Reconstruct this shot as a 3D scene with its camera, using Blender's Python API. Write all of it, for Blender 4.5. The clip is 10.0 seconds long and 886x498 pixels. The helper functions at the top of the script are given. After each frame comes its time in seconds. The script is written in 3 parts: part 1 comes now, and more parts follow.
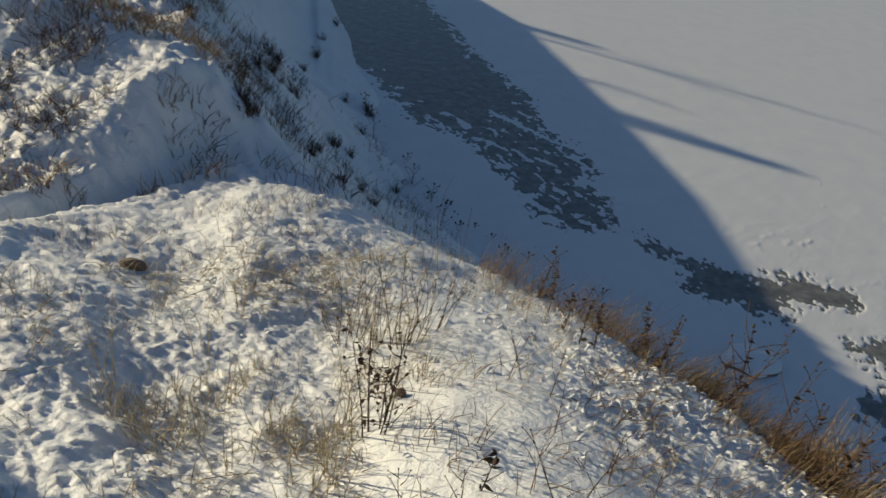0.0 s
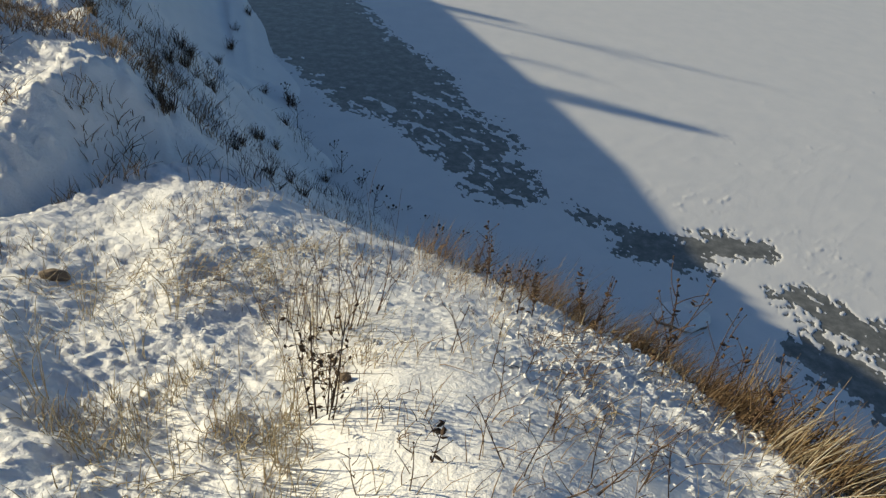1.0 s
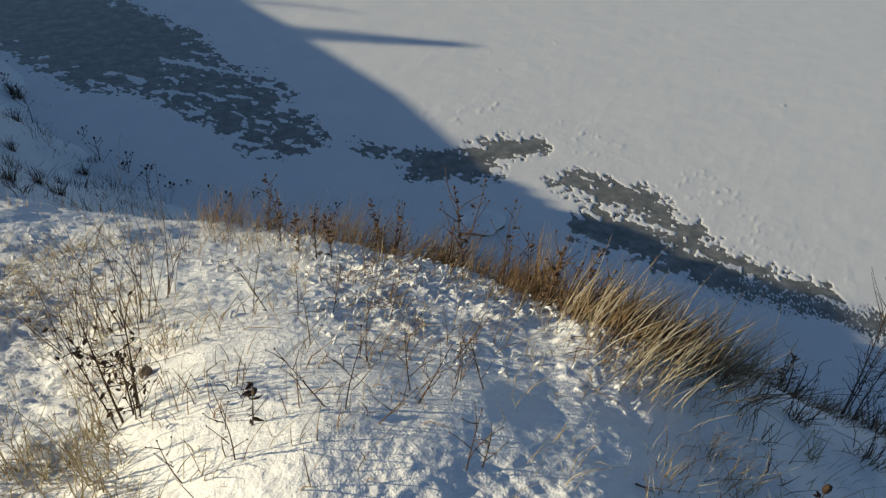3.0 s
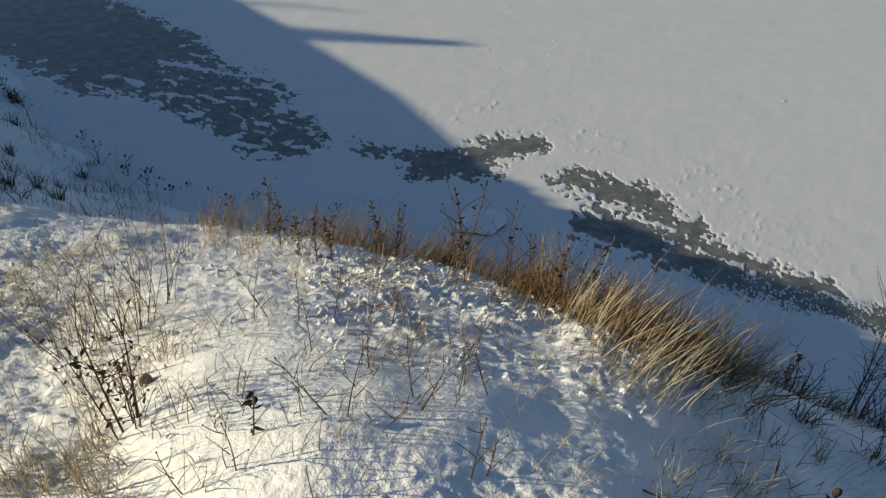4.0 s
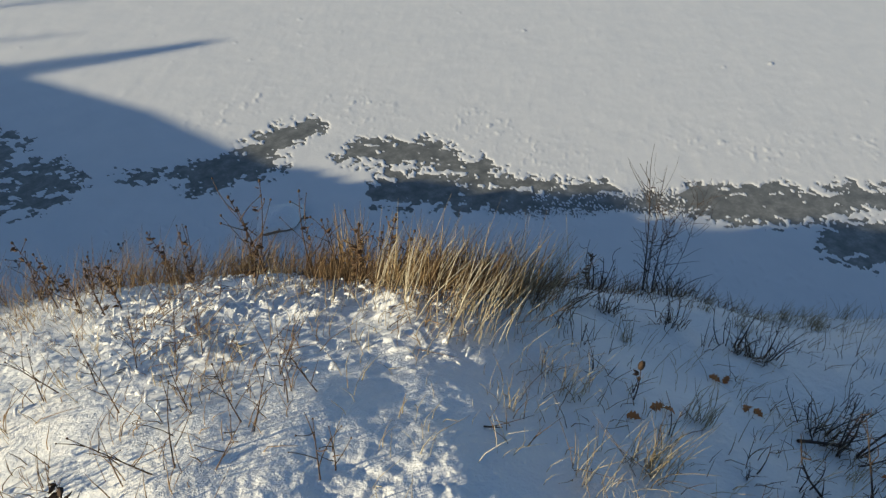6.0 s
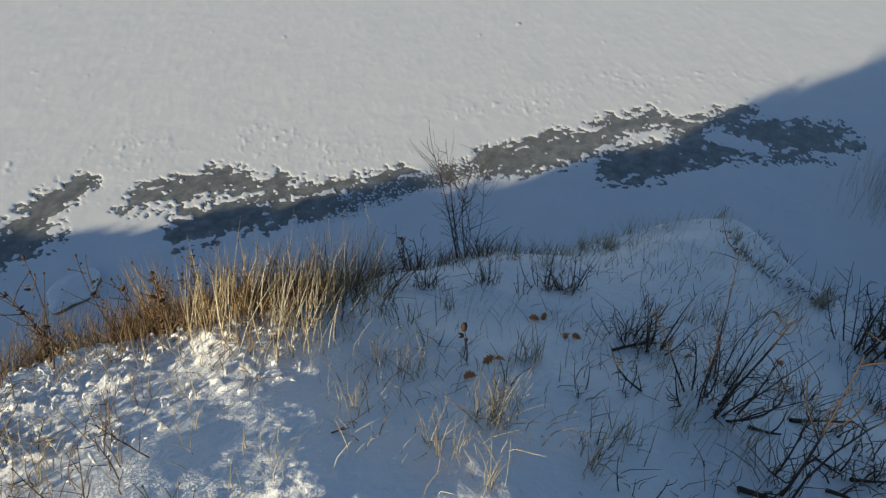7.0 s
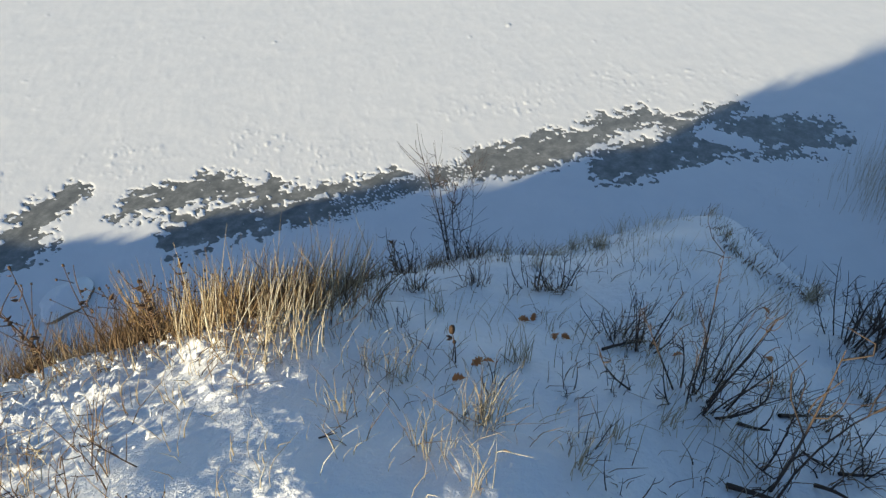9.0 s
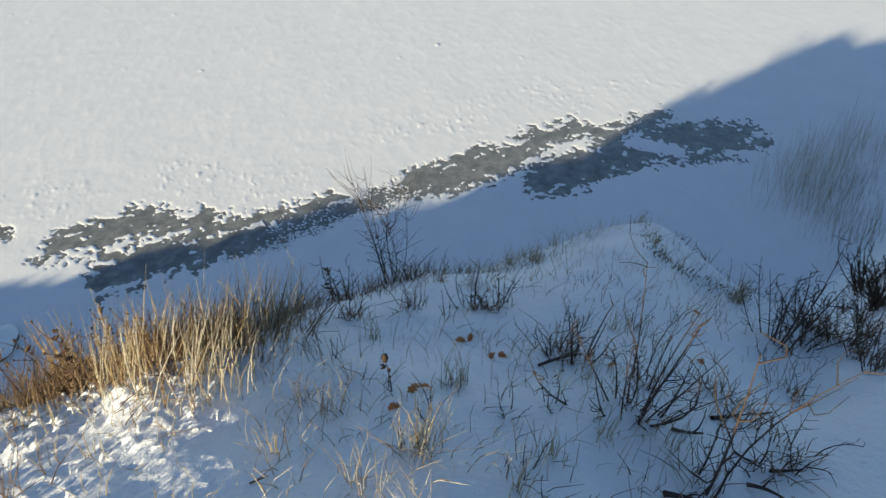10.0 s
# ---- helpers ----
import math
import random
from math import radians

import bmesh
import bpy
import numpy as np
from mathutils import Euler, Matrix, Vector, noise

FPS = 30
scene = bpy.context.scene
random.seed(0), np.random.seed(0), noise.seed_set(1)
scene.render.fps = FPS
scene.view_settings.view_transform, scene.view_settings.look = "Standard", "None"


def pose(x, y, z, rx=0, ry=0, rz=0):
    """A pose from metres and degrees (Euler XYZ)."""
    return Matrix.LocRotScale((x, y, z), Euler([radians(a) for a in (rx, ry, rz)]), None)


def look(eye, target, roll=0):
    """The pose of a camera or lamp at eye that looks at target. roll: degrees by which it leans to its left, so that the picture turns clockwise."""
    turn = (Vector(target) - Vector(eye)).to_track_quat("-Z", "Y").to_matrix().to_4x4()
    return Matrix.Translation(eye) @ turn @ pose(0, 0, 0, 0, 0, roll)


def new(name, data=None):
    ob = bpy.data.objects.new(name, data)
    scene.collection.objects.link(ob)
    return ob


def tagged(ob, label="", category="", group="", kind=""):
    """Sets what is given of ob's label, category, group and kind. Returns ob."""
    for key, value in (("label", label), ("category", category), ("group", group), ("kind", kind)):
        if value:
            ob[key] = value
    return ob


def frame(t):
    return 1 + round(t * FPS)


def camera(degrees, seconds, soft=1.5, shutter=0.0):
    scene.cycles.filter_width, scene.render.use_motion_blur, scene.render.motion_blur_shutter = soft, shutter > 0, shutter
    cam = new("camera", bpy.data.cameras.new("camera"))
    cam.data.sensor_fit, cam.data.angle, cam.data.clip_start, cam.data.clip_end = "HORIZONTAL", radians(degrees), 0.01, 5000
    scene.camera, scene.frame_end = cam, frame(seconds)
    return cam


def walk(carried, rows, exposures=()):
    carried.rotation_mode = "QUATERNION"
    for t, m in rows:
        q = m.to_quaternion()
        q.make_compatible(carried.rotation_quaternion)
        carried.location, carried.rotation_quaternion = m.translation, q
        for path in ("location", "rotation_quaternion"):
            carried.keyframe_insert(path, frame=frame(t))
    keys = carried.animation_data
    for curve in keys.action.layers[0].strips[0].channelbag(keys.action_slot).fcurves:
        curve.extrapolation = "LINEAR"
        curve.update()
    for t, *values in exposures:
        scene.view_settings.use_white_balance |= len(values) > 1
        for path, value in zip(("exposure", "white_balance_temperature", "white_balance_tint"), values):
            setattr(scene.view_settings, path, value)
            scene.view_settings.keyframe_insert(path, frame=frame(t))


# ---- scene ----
cam = camera(67.1, 10.0, soft=1.35, shutter=0.07)
PATH = [
    (0, (0.052, -0.086, 8.135), (0.0303, 3.9429, 5.1742), 7.88),
    (0.2, (0.093, -0.087, 8.142), (0.5838, 3.9100, 5.1772), 6.69),
    (0.5, (0.074, -0.117, 8.135), (0.5147, 3.8588, 5.1353), 7.03),
    (1, (0.070, -0.128, 8.138), (0.5306, 3.8400, 5.1319), 7.22),
    (1.5, (0.066, -0.125, 8.134), (0.5224, 3.8436, 5.1267), 6.92),
    (1.8, (0.064, -0.120, 8.132), (0.5504, 3.8447, 5.1249), 6.94),
    (2, (0.109, -0.149, 8.128), (1.0112, 3.6859, 5.0484), 6.49),
    (2.2, (0.150, -0.189, 8.115), (1.6025, 3.3934, 4.9442), 5.75),
    (2.5, (0.156, -0.194, 8.118), (1.7865, 3.2700, 4.9017), 6.00),
    (3, (0.201, -0.176, 8.115), (1.9911, 3.2185, 4.9098), 6.02),
    (4.3, (0.227, -0.132, 8.107), (2.0185, 3.2532, 4.8925), 5.06),
    (4.5, (0.279, -0.156, 8.113), (2.3636, 3.0260, 4.8677), 4.81),
    (4.7, (0.326, -0.175, 8.119), (2.9266, 2.5731, 4.8498), 4.01),
    (5, (0.337, -0.183, 8.110), (3.1536, 2.3267, 4.8282), 2.44),
    (5.2, (0.337, -0.183, 8.110), (3.1536, 2.3267, 4.8282), 2.44),
    (6.3, (0.327, -0.179, 8.113), (3.1479, 2.3347, 4.8381), 1.39),
    (6.5, (0.327, -0.179, 8.113), (3.1479, 2.3347, 4.8381), 1.39),
    (6.6, (0.328, -0.186, 8.116), (3.2855, 2.2064, 4.8714), 1.51),
    (6.8, (0.355, -0.222, 8.115), (3.6721, 1.6235, 4.8598), 0.02),
    (7, (0.357, -0.282, 8.121), (3.8591, 1.1330, 4.8448), -1.29),
    (7.5, (0.358, -0.299, 8.124), (3.8985, 1.0550, 4.8627), -1.68),
    (8, (0.362, -0.330, 8.127), (3.8955, 1.0595, 4.8739), -2.40),
    (8.5, (0.360, -0.335, 8.129), (3.8923, 1.0554, 4.8742), -2.33),
    (9, (0.374, -0.325, 8.125), (3.8946, 1.0652, 4.8590), -2.10),
    (9.5, (0.387, -0.321, 8.122), (3.9070, 1.0694, 4.8552), -2.06),
    (9.8, (0.399, -0.333, 8.122), (3.9517, 1.0308, 4.8790), -1.93),
    (10, (0.438, -0.393, 8.136), (4.1623, 0.6314, 4.9613), -1.74),
]
EXPOSURES = [(0.0, -0.33), (0.6, -0.02), (2.5, -0.09), (3.0, -0.08), (4.5, 0.0), (5.0, 0.15), (6.5, 0.2), (7.0, 0.2), (7.4, 0.58), (8.0, 0.72), (10.0, 0.72)]
walk(cam, [(t, look(eye, target, roll)) for t, eye, target, roll in PATH], EXPOSURES)

# ---- world and sun ----
SUN_WAY = Vector((-0.92, 0.39, 0.0)).normalized()
SUN_HEIGHT = radians(14.8)
sun_dir = Vector((SUN_WAY.x * math.cos(SUN_HEIGHT), SUN_WAY.y * math.cos(SUN_HEIGHT), math.sin(SUN_HEIGHT)))
world = bpy.data.worlds.new("winter_sky")
scene.world = world
world.use_nodes = True
sky = world.node_tree.nodes.new("ShaderNodeTexSky")
sky.sky_type = "NISHITA"
sky.sun_disc = False
sky.sun_elevation = SUN_HEIGHT
sky.ozone_density, sky.dust_density = 3.3, 0.6
sky.sun_rotation = math.atan2(SUN_WAY.x, SUN_WAY.y)
background = world.node_tree.nodes["Background"]
background.inputs["Strength"].default_value = 0.093
world.node_tree.links.new(sky.outputs["Color"], background.inputs["Color"])
sun = new("sun", bpy.data.lights.new("sun", "SUN"))
sun.data.energy, sun.data.angle, sun.data.color = 4.9, radians(0.55), (1.0, 0.875, 0.595)
sun.matrix_world = look((0, 0, 40), Vector((0, 0, 40)) - sun_dir)


# ---- noise and terrain ----
def gnoise(x, y, seed=0):
    """Gradient noise on arrays, about -1 to 1."""
    x, y = np.asarray(x, float), np.asarray(y, float)
    ix, iy = np.floor(x).astype(np.int64), np.floor(y).astype(np.int64)
    fx, fy = x - ix, y - iy

    def corner(ox, oy):
        h = ((ix + ox) * 374761393 + (iy + oy) * 668265263 + seed * 974634777) & 0x7FFFFFFF
        h = ((h ^ (h >> 13)) * 1274126177) & 0x7FFFFFFF
        a = (h ^ (h >> 16)) % 4096 / 4096 * 2 * np.pi
        return np.cos(a) * (fx - ox) + np.sin(a) * (fy - oy)

    u, v = fx * fx * fx * (fx * (fx * 6 - 15) + 10), fy * fy * fy * (fy * (fy * 6 - 15) + 10)
    low = corner(0, 0) + u * (corner(1, 0) - corner(0, 0))
    high = corner(0, 1) + u * (corner(1, 1) - corner(0, 1))
    return 1.5 * (low + v * (high - low))


def fbm(x, y, octaves=4, seed=0, gain=0.5):
    total, size, step = 0, 1.0, 1.0
    for n in range(octaves):
        total = total + size * gnoise(x * step, y * step, seed + 17 * n)
        size, step = size * gain, step * 2.03
    return total


def smooth(a, b, x):
    t = np.clip((x - a) / (b - a), 0, 1)
    return t * t * (3 - 2 * t)


def mound(x, y, cx, cy, rx, ry, turn=0.0):
    c, s = math.cos(radians(turn)), math.sin(radians(turn))
    u, v = (c * (x - cx) + s * (y - cy)) / rx, (c * (y - cy) - s * (x - cx)) / ry
    return np.exp(-(u * u + v * v))


CX, CY, TOP = 0.3, -0.3, 6.45
# bearing from +y to the right, then how far and how high the brink of the bank lies, and how the top bulges
CREST_AZ = [-180, -140, -110, -75, -41, -35, -28, -21, -15, -8, -2, 8, 15, 21, 28, 34, 43, 50, 57, 68, 74, 80, 86, 90, 94, 97, 99, 101, 103, 106, 109, 116, 135, 180]
CREST_R = [8.0, 8.0, 7.0, 5.5, 5.8, 6.3, 6.8, 7.2, 6.9, 6.1, 5.7, 5.4, 5.0, 4.75, 4.6, 4.2, 3.75, 3.4, 3.65, 4.6, 4.9, 5.1, 5.4, 5.75, 6.15, 6.4, 6.35, 5.95, 5.6, 5.25, 5.1, 5.2, 6.5, 8.0]
CREST_Z = [6.4, 6.4, 6.2, 5.3, 4.72, 4.34, 4.07, 4.1, 4.06, 4.03, 4.0, 3.97, 4.03, 4.07, 4.12, 4.27, 4.57, 4.86, 4.6, 3.98, 3.92, 3.77, 3.7, 3.67, 3.62, 3.6, 3.58, 3.62, 3.72, 3.92, 4.0, 3.8, 4.8, 6.4]
BULGE_AZ, BULGE = [-90, -45, -30, -15, 5, 20, 36, 50, 65, 90, 120, 180], [0.8, 0.66, 0.66, 0.70, 1.06, 1.18, 1.3, 1.5, 1.15, 1.0, 0.9, 0.9]
# bearing and distance of the foot of the bank (none: the land goes on)
FOOT_AZ = [-30, -17.4, -13.4, -10.8, -8, -3, 5, 20, 35, 50, 64, 79, 90, 99, 103, 107, 112, 116, 121, 128]
FOOT_R = [9e9, 60, 26, 19.5, 15.6, 12.4, 10.2, 8.6, 7.9, 7.5, 7.5, 8.6, 10.4, 11.0, 10.0, 8.2, 10.5, 14.5, 40, 9e9]


def rounded(az, values, width=2.5):
    """A table over all bearings, from the corner values, with its corners rounded off."""
    fine = np.arange(-200, 200.5, 0.5)
    line = np.interp((fine + 180) % 360 - 180, az, values)
    reach = int(4 * width) + 10
    bell = np.exp(-((np.arange(-reach, reach + 1) * 0.5 / width) ** 2))
    return fine, np.convolve(np.pad(line, reach, mode="edge"), bell / bell.sum(), "valid")


CREST_FAR, CREST_HIGH = rounded(CREST_AZ, CREST_R, 2.2), rounded(CREST_AZ, CREST_Z, 2.2)
# the same close to the top, where the corners of the brink no longer show
NEAR_FAR, NEAR_HIGH = rounded(CREST_AZ, CREST_R, 20), rounded(CREST_AZ, CREST_Z, 20)
TOP_BULGE, FOOT_NEAR = rounded(BULGE_AZ, BULGE, 5), rounded(FOOT_AZ, [1 / v for v in FOOT_R], 1.5)


def polar(x, y):
    return np.degrees(np.arctan2(x - CX, y - CY)), np.hypot(x - CX, y - CY)


# along the shore to the left: distance, and the bearing of the foot there
SHORE_R, SHORE_AZ = [5.0, 8.5, 10.2, 12.4, 15.6, 19.5, 26, 60, 200], [48, 22, 5, -3, -8, -10.8, -13.4, -17.4, -19.4]


def bank(x, y):
    """Height of the snow-covered bank, without its small lumps."""
    az, r = polar(x, y)
    # the rib that parts the lit side from the shaded one winds a little
    rib = smooth(32, 42, az) * smooth(72, 60, az) * smooth(0.8, 1.6, r)
    az = az + rib * (4.0 * fbm(x * 1.3, y * 1.3, 3, 85) + 4.0 - 1.0 * (3.0 - np.clip(r, 1, 4)))
    rc, zc = np.interp(az, *CREST_FAR), np.interp(az, *CREST_HIGH)
    lip = smooth(76, 86, az) * smooth(124, 112, az)
    near = TOP + (zc - TOP) * (r / rc) ** np.interp(az, *TOP_BULGE)
    plain = TOP + (np.interp(az, *NEAR_HIGH) - TOP) * (r / np.interp(az, *NEAR_FAR)) ** 1.15
    plain = plain - 0.21 * smooth(45, 98, az)
    near = near + (plain - near) * smooth(0.80, 0.48, r / rc) * smooth(-22, 14, az) * smooth(168, 122, az)
    near = near + 0.09 * lip * np.exp(-(((r - rc) / 0.35) ** 2))
    # the top swells a little towards the lake, and sinks on the side of the gully
    swell = 0.20 * smooth(-40, 42, az) * smooth(118, 90, az) * smooth(0.7, 1.5, r) - 0.16 * mound(az, r, -16, 3.7, 7, 1.0)
    near = near + swell * smooth(1.0, 0.78, r / rc)
    # the land past the brink is less regular
    wander = smooth(0.3, 2.0, r - rc) * smooth(12, -4, az) * smooth(60, 30, r)
    az = az + wander * 2.4 * fbm(x * 0.33, y * 0.33, 3, 91)
    rf = 1 / np.maximum(np.interp(az, *FOOT_NEAR), 1e-6)
    t = np.clip((r - rc) / np.maximum(rf - rc, 0.5), 0, 1.4)
    far = zc * (1 - t) - 0.12 * zc * np.sin(np.pi * np.clip(t, 0, 1))
    far = far + lip * (0.09 * np.exp(-(((r - rc) / 0.35) ** 2)) - 1.0 * smooth(0.0, 0.55, r - rc) * (1 - np.clip(t, 0, 1)))
    # behind the brink to the left: a gully, a short steep face, then gently rising land
    past = r - rc + wander * 0.5 * fbm(x * 0.5, y * 0.5, 3, 95)
    deep = smooth(-14, -24, az)
    inland = zc - deep * (0.40 * smooth(0, 0.5, past) - 0.3 * smooth(0.6, 1.0, past))
    # that land is a row of knolls, drawn out along the light
    along, across = 0.92 * x - 0.39 * y, 0.39 * x + 0.92 * y
    brow = np.interp(across, [2, 3.2, 4.4, 5.5, 6.3, 7.3, 8.5, 9.5, 10.5, 11.2, 13.5, 15.6, 20], [3.9, 3.8, 3.8, 4.42, 4.25, 3.9, 4.2, 4.05, 3.8, 3.38, 3.72, 3.62, 3.7])
    back = np.clip(0.3 - 0.72 * across - along, -2, 14)
    knolls = brow + 0.10 * np.minimum(back, 2.5) + 0.05 * back + 0.2 * np.clip(fbm(along * 0.16 + 3, across * 0.5, 2, 97), -1, 1) * smooth(0.8, 3, back)
    inland = inland + (knolls - inland) * smooth(0.5, 1.3, past) * smooth(-75, -50, az)
    inland = inland + 0.15 * mound(x, y, -3.5, 6.9, 1.4, 0.6, 68)
    # the side of the bank that runs away along the shore
    foot = np.interp(r, SHORE_R, SHORE_AZ)
    side = np.clip((foot - az) / (foot + 24), -0.2, 1.0)
    flank = inland * side - 0.35 * np.sin(np.pi * np.clip(side, 0, 1))
    low = np.where(az < 30, np.minimum(far + 4 * smooth(-7, -13, az) * smooth(0.6, 2.0, past), flank + 3 * smooth(5, 30, az)), far)
    far = np.where(az < -14, low, far + (low - far) * smooth(0, 2.4, r - rc))
    z = np.where(r < rc, near, far)
    # an unseen rise up the sun's way, added to shade the side away from the light
    z = z + 3.3 * smooth(0.95, 0.5, across + 0.12 * fbm(along * 1.5, across * 1.5, 2, 99)) * smooth(-3.6, -6.0, along) * smooth(-30, -16, along)
    return np.maximum(z, -0.6)


def lumps(x, y, base):
    """Tussocks under the snow, crusted clods, and smooth drifts between."""
    az, r = polar(x, y)
    land = smooth(0.0, 0.5, base)
    drift = 0.9 * mound(x, y, 1.2, 1.25, 0.85, 0.6, -30) + smooth(47, 53, az) * 0.88
    drift = drift + 0.8 * mound(x, y, 0.35, 2.0, 0.8, 0.45, -20) + 0.6 * mound(x, y, -0.1, 1.35, 0.6, 0.4)
    rough = np.clip(1 - drift, 0.10, 1)
    crust = smooth(4, 20, az) * smooth(1.9, 2.7, r)
    knoll = smooth(6.4, 7.4, r) * smooth(-8, -20, az)
    u, v = 0.92 * x - 0.39 * y, 0.39 * x + 0.92 * y
    bent = 0.3 * gnoise(x * 4, y * 4, 35)
    big = 0.06 * fbm(x * 0.9, y * 0.9, 3, 3)
    calm = 1 - 0.5 * smooth(-14, -4, az) * smooth(30, 18, az)
    big = big + 0.05 * smooth(-4, -24, az) * smooth(7, 5, r) * fbm(x * 1.7, y * 1.7, 2, 9)
    big = big + 0.10 * knoll * fbm(x * 0.75 + 3, y * 0.75, 3, 7)
    tuss = (0.032 + 0.05 * knoll) * calm * np.abs(fbm(u * 2.6 + bent, v * 4.2 - bent, 3, 11))
    # sharp little crests of blown snow, drawn out along the wind
    crest = np.clip(1 - np.abs(fbm(u * 5.0 + bent, v * 9.5 + bent, 2, 23)) * 1.5, 0, 1) ** 2
    tuss = tuss + (0.012 + 0.016 * smooth(5, -20, az) + 0.03 * knoll) * calm * crest
    ridge = np.clip(1 - np.abs(gnoise(x * 9 + bent, y * 9 - bent, 37)) * 1.6, 0, 1) ** 3 * np.clip(gnoise(x * 3, y * 3, 39) + 0.45, 0, 1)
    fine = 0.008 * fbm(x * 19, y * 25, 2, 31)
    return land * (big + rough * (tuss + fine + (0.012 + 0.045 * crust) * ridge) + 0.004 * fbm(x * 8, y * 8, 2, 41))


def ground(x, y):
    base = bank(x, y)
    return base + lumps(x, y, base)


# ---- end of terrain ----
# ---- materials ----
def material(name):
    mat = bpy.data.materials.new(name)
    mat.use_nodes = True
    nodes, links = mat.node_tree.nodes, mat.node_tree.links
    return mat, nodes, links, nodes["Principled BSDF"]


def ramp(nodes, links, source, stops):
    node = nodes.new("ShaderNodeValToRGB")
    while len(node.color_ramp.elements) < len(stops):
        node.color_ramp.elements.new(0.5)
    for element, (place, colour) in zip(node.color_ramp.elements, stops):
        element.position, element.color = place, (*colour, 1)
    links.new(source, node.inputs["Fac"])
    return node.outputs["Color"]


def noise_node(nodes, links, scale, detail=4.0, rough=0.55):
    coords = nodes.new("ShaderNodeTexCoord")
    node = nodes.new("ShaderNodeTexNoise")
    node.inputs["Scale"].default_value, node.inputs["Detail"].default_value, node.inputs["Roughness"].default_value = scale, detail, rough
    links.new(coords.outputs["Object"], node.inputs["Vector"])
    return node.outputs["Fac"]


def bump(nodes, links, source, shader, strength, distance, below=None):
    node = nodes.new("ShaderNodeBump")
    node.inputs["Strength"].default_value, node.inputs["Distance"].default_value = strength, distance
    links.new(source, node.inputs["Height"])
    if below:
        links.new(below.outputs["Normal"], node.inputs["Normal"])
    links.new(node.outputs["Normal"], shader.inputs["Normal"])
    return node


def snow_material(name, fine, coarse, distance, white=1.0):
    mat, nodes, links, shader = material(name)
    colour = ramp(nodes, links, noise_node(nodes, links, 1.3, 6), [(0.3, (0.85 * white, 0.86 * white, 0.87 * white)), (0.7, (0.91 * white, 0.91 * white, 0.91 * white))])
    links.new(colour, shader.inputs["Base Color"])
    shader.inputs["Roughness"].default_value = 0.55
    shader.inputs["Specular IOR Level"].default_value = 0.3
    first = bump(nodes, links, noise_node(nodes, links, coarse, 5), shader, 0.6, distance)
    bump(nodes, links, noise_node(nodes, links, fine, 3), shader, 0.5, distance * 0.3, first)
    return mat


snow_bank = snow_material("bank_snow", 110, 22, 0.03)
snow_lake = snow_material("lake_snow", 40, 3, 0.008, 0.9)


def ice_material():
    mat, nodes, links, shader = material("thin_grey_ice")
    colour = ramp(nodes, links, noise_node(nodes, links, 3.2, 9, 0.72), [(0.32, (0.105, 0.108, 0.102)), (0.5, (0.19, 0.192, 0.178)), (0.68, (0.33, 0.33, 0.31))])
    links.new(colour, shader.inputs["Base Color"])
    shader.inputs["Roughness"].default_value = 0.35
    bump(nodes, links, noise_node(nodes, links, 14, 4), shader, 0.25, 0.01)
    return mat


ice = ice_material()


def plant_material(name, stops, rough=0.8):
    mat, nodes, links, shader = material(name)
    info = nodes.new("ShaderNodeNewGeometry")
    colour = ramp(nodes, links, info.outputs["Random Per Island"], stops)
    mix = nodes.new("ShaderNodeMix")
    mix.data_type, mix.blend_type = "RGBA", "MULTIPLY"
    mix.inputs["Factor"].default_value = 0.6
    links.new(colour, mix.inputs["A"])
    links.new(ramp(nodes, links, noise_node(nodes, links, 30, 3), [(0.3, (0.6, 0.6, 0.6)), (0.7, (1.1, 1.1, 1.1))]), mix.inputs["B"])
    links.new(mix.outputs["Result"], shader.inputs["Base Color"])
    shader.inputs["Roughness"].default_value = rough
    shader.inputs["Specular IOR Level"].default_value = 0.25
    return mat


golden = plant_material("golden_straw", [(0.0, (0.24, 0.15, 0.07)), (0.5, (0.44, 0.31, 0.16)), (1.0, (0.62, 0.50, 0.32))])
straw = plant_material("pale_straw", [(0.0, (0.33, 0.25, 0.15)), (0.5, (0.46, 0.38, 0.25)), (1.0, (0.60, 0.53, 0.38))])
bleached = plant_material("bleached_straw", [(0.0, (0.42, 0.34, 0.23)), (0.5, (0.62, 0.54, 0.40)), (1.0, (0.78, 0.72, 0.58))])
brown = plant_material("brown_dry_stems", [(0.0, (0.12, 0.075, 0.04)), (0.5, (0.23, 0.15, 0.085)), (1.0, (0.38, 0.27, 0.16))])
russet = plant_material("russet_weed", [(0.0, (0.06, 0.038, 0.024)), (0.6, (0.13, 0.08, 0.048)), (1.0, (0.22, 0.14, 0.08))])
dark = plant_material("dark_weed_stems", [(0.0, (0.035, 0.025, 0.02)), (0.6, (0.07, 0.045, 0.03)), (1.0, (0.13, 0.09, 0.06))])
bark = plant_material("shrub_bark", [(0.0, (0.045, 0.032, 0.028)), (1.0, (0.11, 0.08, 0.06))])
leaf_orange = plant_material("fallen_leaf_orange", [(0.0, (0.42, 0.13, 0.05)), (1.0, (0.62, 0.27, 0.09))])
rock_grey = plant_material("grey_stone", [(0.0, (0.20, 0.15, 0.11)), (1.0, (0.30, 0.24, 0.18))])


